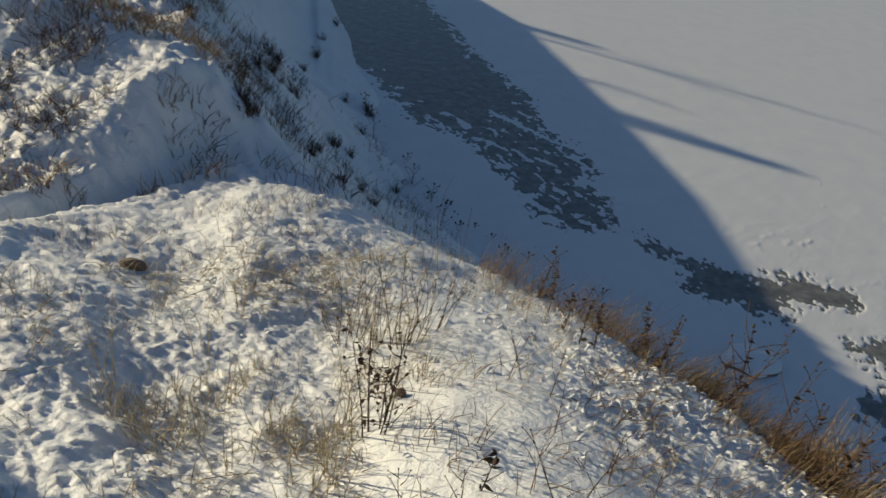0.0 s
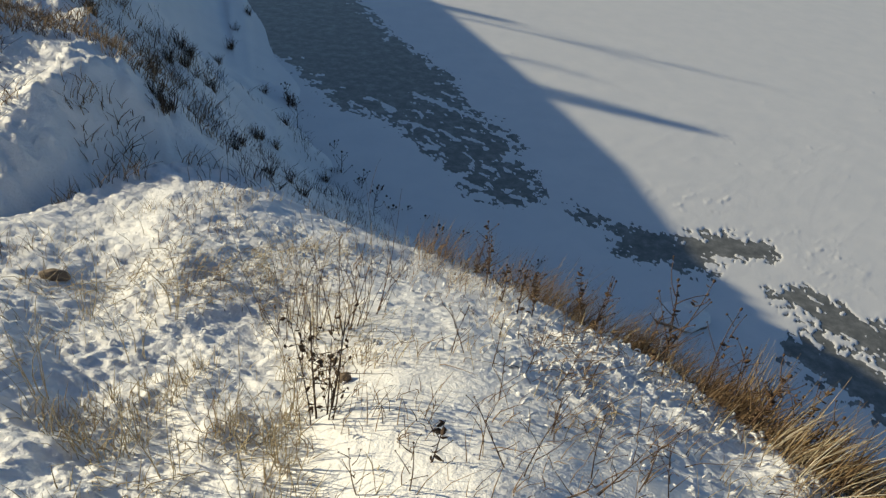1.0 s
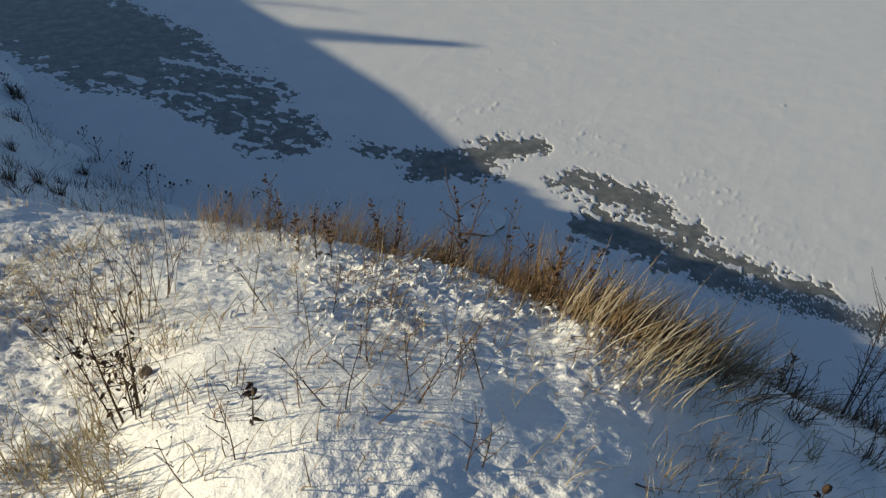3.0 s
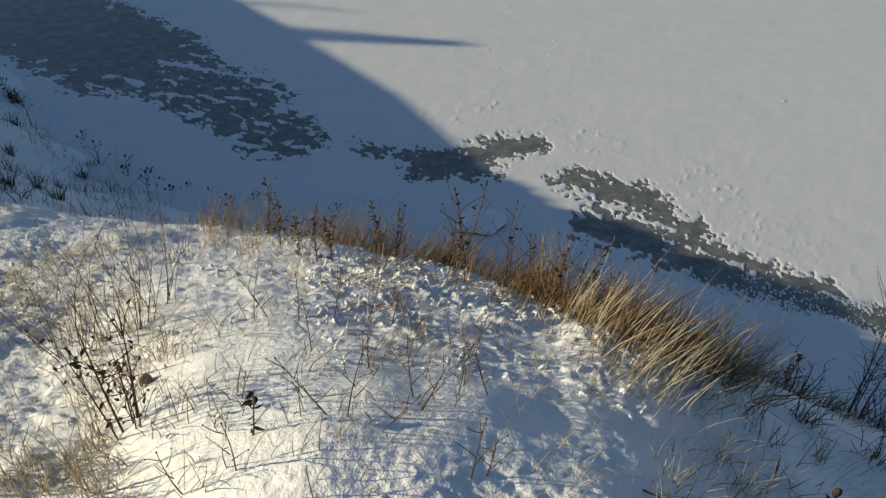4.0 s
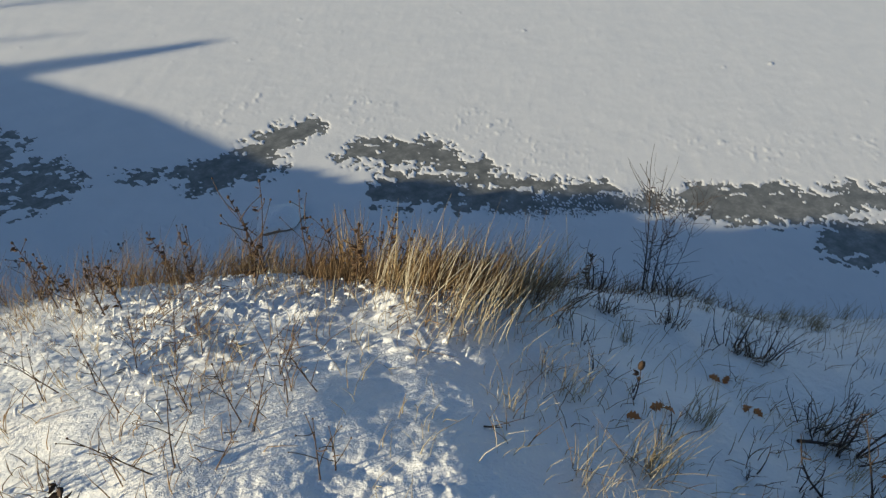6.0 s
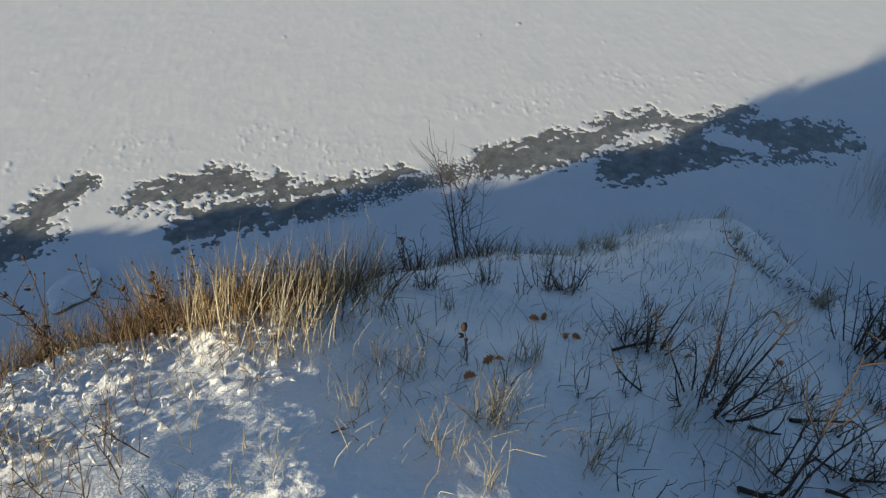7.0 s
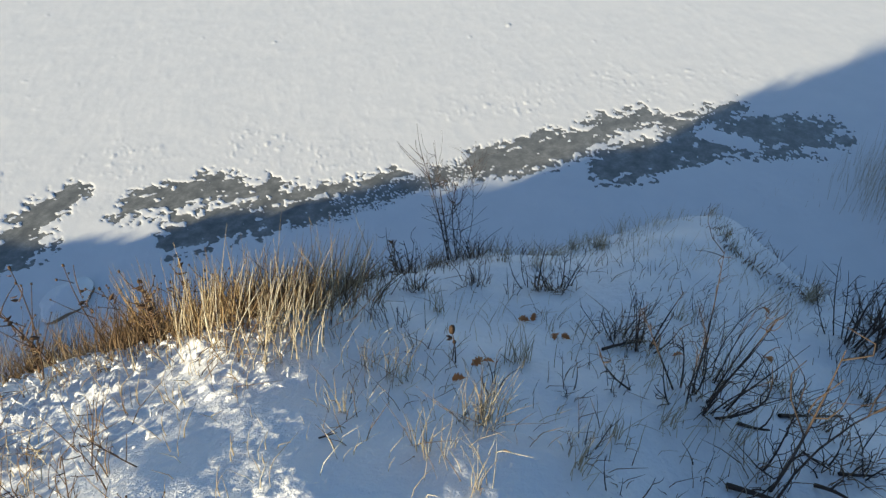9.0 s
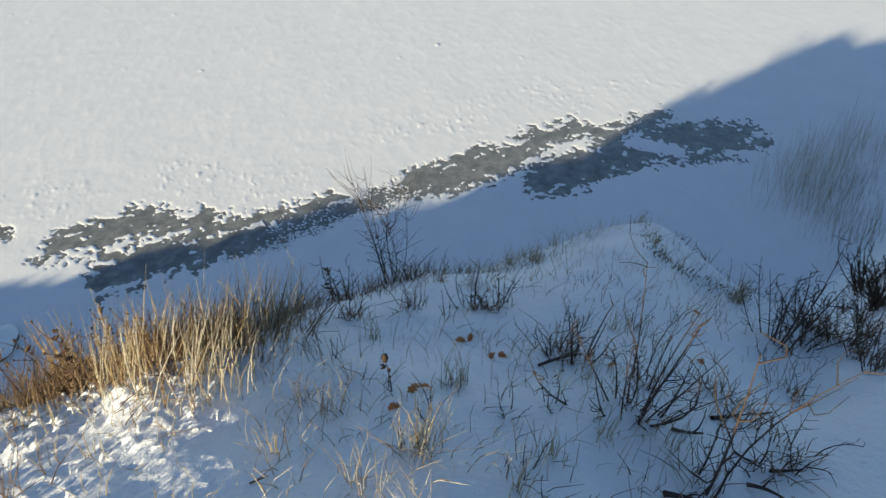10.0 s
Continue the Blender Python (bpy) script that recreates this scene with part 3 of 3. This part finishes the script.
strewn("shore_reeds", [(rng.uniform(12.0, 13.6), rng.uniform(-4.0, -2.4)) for _ in range(60)], straw,
       "sparse dry reeds standing in snow at the shore", "reeds", 0.7, 0.003, (0.2, -0.02), 0.15)


def grass_tuft(x, y, tall, count, mat, label, lean=(0.1, -0.1), wild=0.15, spread=0.06):
    ob = thing("grass_tuft", x, y, label, "grass tuft", "grass tufts on the bank")
    def stalks(v, f):
        for _ in range(count):
            a, d = rng.uniform(0, 6.28), abs(rng.gauss(0, spread))
            blade(v, f, (math.cos(a) * d, math.sin(a) * d, 0), tall * rng.uniform(0.4, 1.1), (lean[0] + rng.gauss(0, wild), lean[1] + rng.gauss(0, wild)), (rng.gauss(0, wild), rng.gauss(0, wild)), 0.0022)
    tagged(part("straw", mat, ob, stalks), "thin dry straw", kind="stuff")
    def litter(v, f):
        for _ in range(count // 4):
            a, d = rng.uniform(0, 6.28), abs(rng.gauss(0, spread))
            blade(v, f, (math.cos(a) * d, math.sin(a) * d, 0), tall * 0.4, (rng.gauss(0, 0.9), rng.gauss(0, 0.9)), (rng.gauss(0, 0.6), rng.gauss(0, 0.6)), 0.002)
    tagged(part("dead_grass", brown, ob, litter), "bent brown blades at the foot", kind="stuff")
    return ob


for (x, y), tall, count in zip(((1.91, 0.15), (2.51, 0.14), (2.14, 0.62), (2.19, 0.82), (3.03, 0.78), (5.34, 0.28), (5.25, 0.01), (2.05, -0.38), (1.79, -0.28), (1.63, 0.28), (1.75, 0.69), (4.98, -1.72), (4.13, 0.38), (5.79, -0.09), (4.13, 0.66), (2.81, -0.50), (2.40, -0.92), (1.53, 0.01), (2.31, -0.59), (2.23, 1.35), (5.67, -1.03), (5.42, -1.10), (5.10, -1.74), (5.39, 0.07), (3.57, -0.65), (5.19, 0.40)), (0.34, 0.26, 0.30, 0.26, 0.22, 0.2, 0.2, 0.2, 0.22, 0.28, 0.2, 0.25, 0.2, 0.25, 0.18, 0.2, 0.22, 0.3, 0.2, 0.3, 0.14, 0.14, 0.16, 0.2, 0.2, 0.16),
                               (46, 34, 16, 14, 20, 30, 30, 20, 18, 16, 10, 40, 24, 22, 20, 14, 18, 10, 14, 26, 30, 24, 40, 30, 14, 20)):
    grass_tuft(x, y, tall * 0.85, count, straw, "dry straw-coloured grass tuft in the snow")

# grass bent down under a coat of snow, near the brink
def coated(count, seed, low, high_az, r_low, r_high, patchy):
    verts, faces = [], []
    spots = np.array(within(count, low, high_az, r_low, r_high, patchy, seed))
    for (x, y), z in zip(spots, ground(spots[:, 0], spots[:, 1])):
        a, reach, rise = rng.gauss(-0.4, 1.2), rng.uniform(0.03, 0.10), rng.uniform(-0.005, 0.025)
        way = Vector((math.cos(a), math.sin(a), 0))
        start = Vector((x, y, z - 0.02))
        mid, end = start + way * reach * 0.45 + Vector((0, 0, rise + 0.02)), start + way * reach - Vector((0, 0, reach * 0.25))
        r = rng.uniform(0.004, 0.010)
        tube(verts, faces, [start, start.lerp(mid, 0.6) + Vector((0, 0, 0.01)), mid, mid.lerp(end, 0.6) + Vector((0, 0, 0.012)), end], [r * 0.7, r, r * 1.3, r * 1.1, r * 0.5], 6)
    return tagged(mesh_object("snow_coated_grass", verts, faces, snow_bank), "bent grass thickly coated in crusted snow", "snowy grass", kind="stuff")


coated(560, 45, 10, 50, 2.1, 4.2, -0.3)
coated(260, 47, -30, 14, 2.6, 6.0, -0.2)

# weeds, from the left of the bank to the right
for x, y in ((-0.17, 1.97),):
    shrub(x, y, 0.72, 0.2, 6, dark, "dark dead weed with withered curled leaves", "dry_weed", "weed", 0.006, 6, False, (0.0, 0.0), "dry weeds on the bank", 3)
for x, y in ((0.31, 1.45),):
    weed(x, y, 0.26, dark, "short dark weed stem with a curled top", (0.12, -0.02), 2, 0.0, 12, 0.004)
for x, y in ((-0.31, 2.97), (-0.53, 3.08), (-0.13, 2.96), (0.00, 3.18)):
    shrub(x, y, 0.95, 0.36, 10, russet, "fan of thin brown dead stems in snow", "dead_stem_clump", "weed", 0.0036, 2, False, (0.03, 0.0), "fans of dead stems")
for x, y in ((-0.68, 1.99), (-0.32, 1.68), (-0.36, 2.11), (-1.32, 3.27), (-1.94, 3.35), (-1.39, 2.79), (-0.42, 1.58), (-0.83, 1.70), (-1.70, 2.32), (-1.21, 1.89)):
    shrub(x, y, 0.55, 0.2, 6, straw, "pale forked dead stems standing in snow", "dead_stem_clump", "weed", 0.0042, 3, False, (0.06, 0.0), "fans of dead stems")
for (x, y), tall in zip(((1.84, 3.85), (0.97, 4.18), (1.09, 3.44), (2.20, 2.22), (1.01, 3.73), (1.20, 3.45), (1.68, 3.44), (1.84, 2.85), (2.26, 2.24), (2.54, 2.35), (2.67, 2.18), (1.95, 2.78), (2.31, 2.78), (4.32, 1.73), (1.82, 4.23), (1.88, 4.15), (2.35, 3.77), (2.50, 2.65), (1.01, 4.95), (1.15, 4.93), (1.34, 4.66), (1.53, 4.57), (2.60, 2.42), (2.53, 2.14)), (0.55, 0.42, 0.36, 0.48, 0.4, 0.36, 0.45, 0.55, 0.5, 0.5, 0.45, 0.6, 0.5, 0.4, 0.4, 0.42, 0.36, 0.44, 0.3, 0.34, 0.3, 0.34, 0.5, 0.4)):
    weed(x, y, tall * rng.uniform(1.0, 1.55), russet, "brown dead weed with clustered seed heads on the brink", (rng.gauss(0.04, 0.12), rng.gauss(-0.02, 0.12)), rng.randint(3, 7), 0.009, rng.randint(8, 22), 0.006)
for x, y in ((0.04, 1.37), (0.61, 1.37), (0.73, 1.24), (0.95, 1.38), (1.13, 1.36), (0.22, 1.30), (0.95, 0.90), (1.00, 2.18), (0.87, 1.71), (0.49, 2.47), (0.69, 2.31), (0.87, 2.29), (1.28, 1.32), (0.92, 1.29), (0.64, 1.32), (1.24, 1.62), (0.67, 1.95), (0.58, 2.48), (1.13, 2.13), (1.02, 0.91)):
    weed(x, y, rng.uniform(0.29, 0.38), russet, "thin brown weed stalk standing in snow", (rng.gauss(0.0, 0.2), rng.gauss(0, 0.2)), 5, 0.0035, 0, 0.0035)
for x, y in ((2.35, 0.42),):
    weed(x, y, 0.24, dark, "dark weed stalk with one club-shaped head", (-0.02, 0.02), 1, 0.018, 3, 0.005)
for x, y in ((-0.92, 14.30), (0.29, 11.88), (0.52, 12.15), (-0.49, 12.83), (1.27, 11.26), (-0.12, 11.39), (1.19, 10.99), (0.19, 12.26)):
    weed(x, y, rng.uniform(0.5, 0.8), dark, "tall dark weed with seed heads at the foot of the bank", (rng.gauss(0, 0.06), rng.gauss(0, 0.06)), 6, 0.026, 12, 0.008)
for x, y in ((-2.67, 7.46), (-4.50, 18.66), (-2.62, 12.71), (-2.44, 9.81), (-1.78, 15.37), (-4.77, 10.92), (-3.74, 10.32), (-3.46, 12.50), (-2.51, 16.55), (-2.33, 12.84), (-1.30, 9.42), (-1.28, 12.84), (-3.70, 18.10), (-3.83, 12.61), (-2.41, 14.64), (-4.65, 22.03), (-4.91, 11.17), (-3.98, 12.56), (-3.99, 11.84), (-3.26, 16.75), (-2.69, 12.49), (-2.45, 10.24), (-2.62, 16.70), (-2.02, 15.93), (-1.81, 15.58), (-1.76, 9.11), (-1.53, 9.64), (-0.63, 13.05), (-1.07, 13.34), (-3.78, 12.07), (-4.38, 16.62), (-2.78, 7.65), (-2.63, 7.62), (-4.71, 20.26)):
    shrub(x, y, rng.uniform(0.20, 0.31), 0.2, 22, dark, "small dark bush on the shaded slope", "low_bush", "bush", 0.008, 2, True, (0.0, 0.0), "bushes on the shaded slope")

# shrubs on the shaded side
shrub(2.59, -0.74, 0.56, 0.46, 16, bark, "bare dark shrub with many upright stems in snow", thick=.0075, twigs=6)
shrub(4.72, 1.28, 1.15, 0.26, 7, bark, "bare sapling with fine twigs on the brink", thick=.0065, twigs=20)
shrub(4.40, -1.92, 0.85, 0.36, 12, bark, "bare dark shrub at the edge of the hollow", thick=.009, twigs=8)
shrub(2.22, -1.05, 1, 0.3, 3, bark, "slender leaning bare sapling in snow", thick=.008, twigs=9)
shrub(3.05, -0.43, 0.45, 0.3, 8, bark, "small bare bush with dead leaves in snow", thick=0.0070, twigs=4)
shrub(4.28, 1.58, 0.5, 0.18, 8, bark, "dark dead stems on the brink", thick=.010, twigs=4)
shrub(3.67, 0.30, 0.28, 0.2, 7, bark, "low dark bush half buried in snow", thick=0.0056, twigs=4)
shrub(3.56, 0.69, 0.2, 0.12, 5, bark, "low dark bush half buried in snow", thick=0.0056, twigs=3)
shrub(3.31, 1.05, 0.22, 0.2, 6, bark, "low dark bush half buried in snow", thick=0.0056, twigs=4)
shrub(4.68, 1.07, 0.3, 0.25, 7, bark, "low brown bush on the brink", thick=0.0070, twigs=4)
shrub(3.64, -1.84, 0.32, 0.4, 5, bark, "tangled bare bush on the steep side", thick=0.0054, twigs=5)
shrub(2.39, -1.34, 0.22, 0.32, 4, bark, "tangled bare bush on the steep side", thick=0.0054, twigs=5)
shrub(2.92, -0.80, 0.75, 0.3, 6, bark, "thin bare bush in snow", thick=0.0054, twigs=5)
shrub(3.11, -1.24, 0.22, 0.3, 4, bark, "tangled bare bush on the steep side", thick=0.0048, twigs=5)
shrub(2.80, -1.32, 0.26, 0.36, 4, bark, "tangled bare bush on the steep side", thick=0.0048, twigs=5)
shrub(2.62, -1.50, 0.26, 0.36, 5, bark, "tangled bare bush on the steep side", thick=0.0054, twigs=5)
shrub(3.13, -0.32, 0.35, 0.25, 8, bark, "small bare bush with dead leaves in snow", thick=0.0056, twigs=4)
shrub(3.64, 0.14, 0.25, 0.2, 7, bark, "low dark bush half buried in snow", thick=0.0056, twigs=4)
shrub(7.03, -3.72, 0.4, 0.42, 22, dark, "dense dark bush at the edge of the hollow", thick=.007, twigs=7)
shrub(7.10, -3.87, 0.42, 0.45, 24, dark, "dense dark bush in the hollow", thick=.007, twigs=7)
shrub(8.56, -4.21, 0.26, 0.36, 18, dark, "low dark bush at the edge of the hollow", thick=0.0070, twigs=5)
shrub(5.00, -2.83, 0.3, 0.4, 20, dark, "dense dark bush in the hollow", thick=.006, twigs=5)
shrub(4.63, -2.18, 0.3, 0.4, 9, dark, "low dark bush at the edge of the hollow", thick=0.0098, twigs=5)
# more weeds and small bushes on the slope below the brink and along the shaded side
for x, y in ((0.19, 12.38), (0.48, 11.99), (-0.08, 12.78), (1.28, 11.26), (1.00, 11.64), (-1.28, 14.39), (-0.45, 12.77), (-0.92, 13.23), (-2.22, 15.32), (-2.59, 16.41), (1.76, 11.13), (3.15, 10.16)):
    weed(x, y, rng.uniform(0.55, 0.95), dark, "tall dark weed with seed heads at the foot of the bank", (rng.gauss(0, 0.07), rng.gauss(0, 0.07)), 6, 0.022, 12, 0.010)
for x, y in ((4.93, -2.39), (4.82, -2.54), (4.50, -2.58), (4.18, -2.54), (4.95, -2.25)):
    shrub(x, y, 0.28, 0.34, 22, russet, "tangle of brown roots and grass at the edge of the hollow", "low_bush", "bush", 0.006, 4, True, (0.2, -0.1), "brush by the hollow")
for x, y in ((9.16, -4.58), (7.35, -3.97)):
    shrub(x, y, 0.5, 0.55, 40, dark, "dense dark bush in the hollow", "low_bush", "bush", 0.014, 6, True, (0.0, 0.0), "brush by the hollow")
for x, y in ((3.47, 0.42), (3.74, 0.10), (3.48, 0.68), (2.45, -0.35), (1.93, -0.27), (2.64, 0.88), (2.43, 0.65), (2.31, -0.16), (2.20, 0.16), (3.74, -0.79), (3.47, -0.40), (4.09, -1.11), (3.08, -1.31), (4.04, -1.74), (2.11, -0.76), (1.71, -0.44)):
    shrub(x, y, rng.uniform(0.12, 0.26), 0.13, 5, bark, "few dark twigs standing out of shaded snow", "dead_stem_clump", "weed", 0.0042, 3, False, (0.0, 0.0), "fans of dead stems")
for (ax, ay), (bx, by), r in (((2.09, -0.85), (2.10, -1.14), 0.013), ((2.56, -0.92), (2.59, -1.07), 0.01), ((2.89, -0.24), (3.11, -0.45), 0.009), ((2.77, -1.14), (3.09, -1.53), 0.011), ((2.29, -1.22), (2.21, -1.36), 0.01), ((2.42, -1.34), (2.47, -1.49), 0.009), ((1.57, 0.69), (1.61, 0.63), 0.004), ((2.51, -1.20), (2.42, -1.31), 0.006)):
    ob = thing("fallen_branch", ax, ay, "dark bare fallen branch lying on the snow", "branch", "fallen branches")
    dz = high(bx, by) - high(ax, ay)
    length = math.hypot(bx - ax, by - ay)
    line = curve_points((0, 0, r * 1.2), (bx - ax, by - ay, dz + 0.02), unsteady(0.05 * length) * 0.7, 6)
    limb = part("limb", bark, ob, lambda v, f: tube(v, f, line, [r * (1 - 0.09 * k) for k in range(7)], 6))
    for k in (2, 4):
        end = line[k] + (line[k + 1] - line[k]) * 0.9 + unsteady(0.06) + Vector((0, 0, 0.05))
        points = curve_points(line[k], end, unsteady(0.01), 3)
        part("twig", bark, limb, lambda v, f: tube(v, f, points, [r * 0.5, r * 0.4, r * 0.3, r * 0.2], 4))


def oak_leaf(x, y, size, turn, colour, label):
    """A curled, lobed dead leaf with some thickness."""
    outline = [(0.0, 0.03), (0.12, 0.10), (0.22, 0.24), (0.32, 0.13), (0.45, 0.32), (0.56, 0.16), (0.70, 0.30), (0.80, 0.14), (1.0, 0.05)]
    verts, faces = [], []
    for layer in (0.0, -0.025):
        for u, w in outline:
            curl = 0.16 * math.sin(3.1 * u) + layer
            for s, fold in ((-1, 0.20), (0, 0.0), (1, 0.26)):
                verts.append(Vector(((u - 0.5) * size, s * w * size, (curl + fold * w * abs(s)) * size)))
    n = len(outline)
    for k in range(n - 1):
        for j in (0, 1):
            a = 3 * k + j
            faces.append((a, a + 3, a + 4, a + 1))
            faces.append((3 * n + a, 3 * n + a + 1, 3 * n + a + 4, 3 * n + a + 3))
        faces.append((3 * k, 3 * n + 3 * k, 3 * n + 3 * k + 3, 3 * k + 3))
        faces.append((3 * k + 2, 3 * k + 5, 3 * n + 3 * k + 5, 3 * n + 3 * k + 2))
    ob = thing("oak_leaf", x, y, label, "leaf", "fallen leaves")
    mesh_object("leaf_blade", verts, faces, colour, ob)
    part("leaf_stalk", brown, ob, lambda v, f: tube(v, f, [(-0.5 * size, 0, 0), (-0.62 * size, 0.02 * size, 0.05 * size), (-0.78 * size, 0.0, 0.04 * size)], [0.02 * size, 0.015 * size, 0.012 * size], 4))
    ob.location.z += 0.012
    ob.rotation_euler = (rng.gauss(0, 0.2) - 0.35, rng.gauss(0, 0.2) + 0.35, turn)


for n, (x, y) in enumerate(((2.91, 0.02), (3.11, 0.25), (2.37, 0.31), (4.39, -1.28), (3.03, -0.64), (3.52, -1.20), (2.19, 0.34))):
    oak_leaf(x, y, 0.075, n * 1.3, leaf_orange, "curled orange-brown oak leaf on the snow")
    if n < 3:
        oak_leaf(x + 0.04, y - 0.05, 0.065, n * 2.1 + 1, leaf_orange, "curled orange-brown oak leaf on the snow")


# ---- stones and snow-capped boulders ----
def boulder(name, x, y, size, z, mat, label, capped, seed):
    ob = thing(name, x, y, label, "stone", z=z)
    for layer, colour in (("stone", mat), ("snow_cap", snow_bank)):
        if layer == "snow_cap" and not capped:
            continue
        bm = bmesh.new()
        bmesh.ops.create_icosphere(bm, subdivisions=4, radius=1.0)
        for v in bm.verts:
            d = v.co.normalized()
            rugged = 1 + 0.22 * noise.noise(d * 1.6 + Vector((seed, 0, 0))) + 0.07 * noise.noise(d * 5 + Vector((seed, 3, 0)))
            flat = 1.0 if layer == "stone" else 1.03 + 0.10 * max(d.z + 0.1, 0)
            v.co = Vector((d.x * size[0], d.y * size[1], d.z * size[2])) * rugged * flat
            if layer == "snow_cap" and d.z < 0.05:
                v.co *= 0.9
        mesh = bpy.data.meshes.new(layer)
        bm.to_mesh(mesh)
        bm.free()
        mesh.polygons.foreach_set("use_smooth", np.ones(len(mesh.polygons), bool))
        mesh.materials.append(colour)
        piece = new(layer, mesh)
        piece.parent = ob
    return ob


x, y = -0.08, 2.28
boulder("stone", x, y, (0.035, 0.022, 0.045), high(x, y) + 0.015, rock_grey, "small brown stone standing out of the snow", False, 3)
x, y = -2.38, 3.89
boulder("stone", x, y, (0.11, 0.05, 0.05), high(x, y) + 0.005, rock_grey, "dark flat stone under a lip of snow", False, 7)
x, y = 5.75, 8.86
boulder("boulder", x, y, (0.5, 0.35, 0.18), 0.04, rock_grey, "boulder capped with snow at the lake's edge", True, 11)


# ---- trees on the bank beyond, whose shadows lie across the lake ----
def spruce(x, y, tall, wide, label, bare=0.25):
    ob = thing("spruce", x, y, label, "tree", "trees on the bank")
    part("trunk", bark, ob, lambda v, f: tube(v, f, [(0, 0, -0.3), (0, 0, tall * 0.5), (0, 0, tall)], [tall * 0.018, tall * 0.012, 0.01], 8))
    def boughs(v, f):
        levels = int(tall * 6)
        for k in range(levels):
            h = tall * (bare + (1 - bare) * k / levels)
            reach = wide * (1 - (h / tall - bare) / (1 - bare)) + 0.05
            for n in range(7):
                a = 2.4 * k + 0.9 * n
                end = Vector((math.cos(a) * reach, math.sin(a) * reach, h - 0.25 * reach))
                line = curve_points((0, 0, h), end, (0, 0, 0.05), 3)
                tube(v, f, line, [0.02, 0.015, 0.012, 0.006], 3)
                for m in range(10):
                    spot = Vector((0, 0, h)).lerp(end, rng.uniform(0.2, 1.0))
                    tube(v, f, [spot, spot + Vector((rng.gauss(0, 0.14), rng.gauss(0, 0.14), -0.08))], [0.016, 0.004], 3)
    part("crown", needles, ob, boughs)
    return ob


def bare_tree(x, y, tall, label):
    ob = thing("birch", x, y, label, "tree", "trees on the bank")
    part("trunk", bark, ob, lambda v, f: tube(v, f, [(0, 0, -0.3), (0.1, 0, tall * 0.5), (0.05, 0.1, tall)], [tall * 0.014, tall * 0.010, 0.01], 8))
    def limbs(v, f):
        for k in range(26):
            h = tall * rng.uniform(0.35, 0.97)
            a, reach = rng.uniform(0, 6.28), (tall - h) * 0.28 + 0.2
            end = Vector((math.cos(a) * reach, math.sin(a) * reach, h + reach * 1.2))
            tube(v, f, curve_points((0.05, 0, h), end, unsteady(0.05), 3), [0.022, 0.016, 0.01, 0.004], 4)
    part("crown", bark, ob, limbs)
    return ob


needles = plant_material("spruce_needles", [(0.0, (0.03, 0.05, 0.025)), (1.0, (0.06, 0.09, 0.04))])
spruce(-21.50, 29.87, 4.27, 1.25, "young spruce with snowless boughs on the bank")
bare_tree(-27.51, 37.67, 6.79, "thin leafless birch on the bank")
bare_tree(-27.79, 34.83, 5.25, "thin leafless birch on the bank")
spruce(-30.19, 39.73, 5.31, 0.9, "young spruce with snowless boughs on the bank")
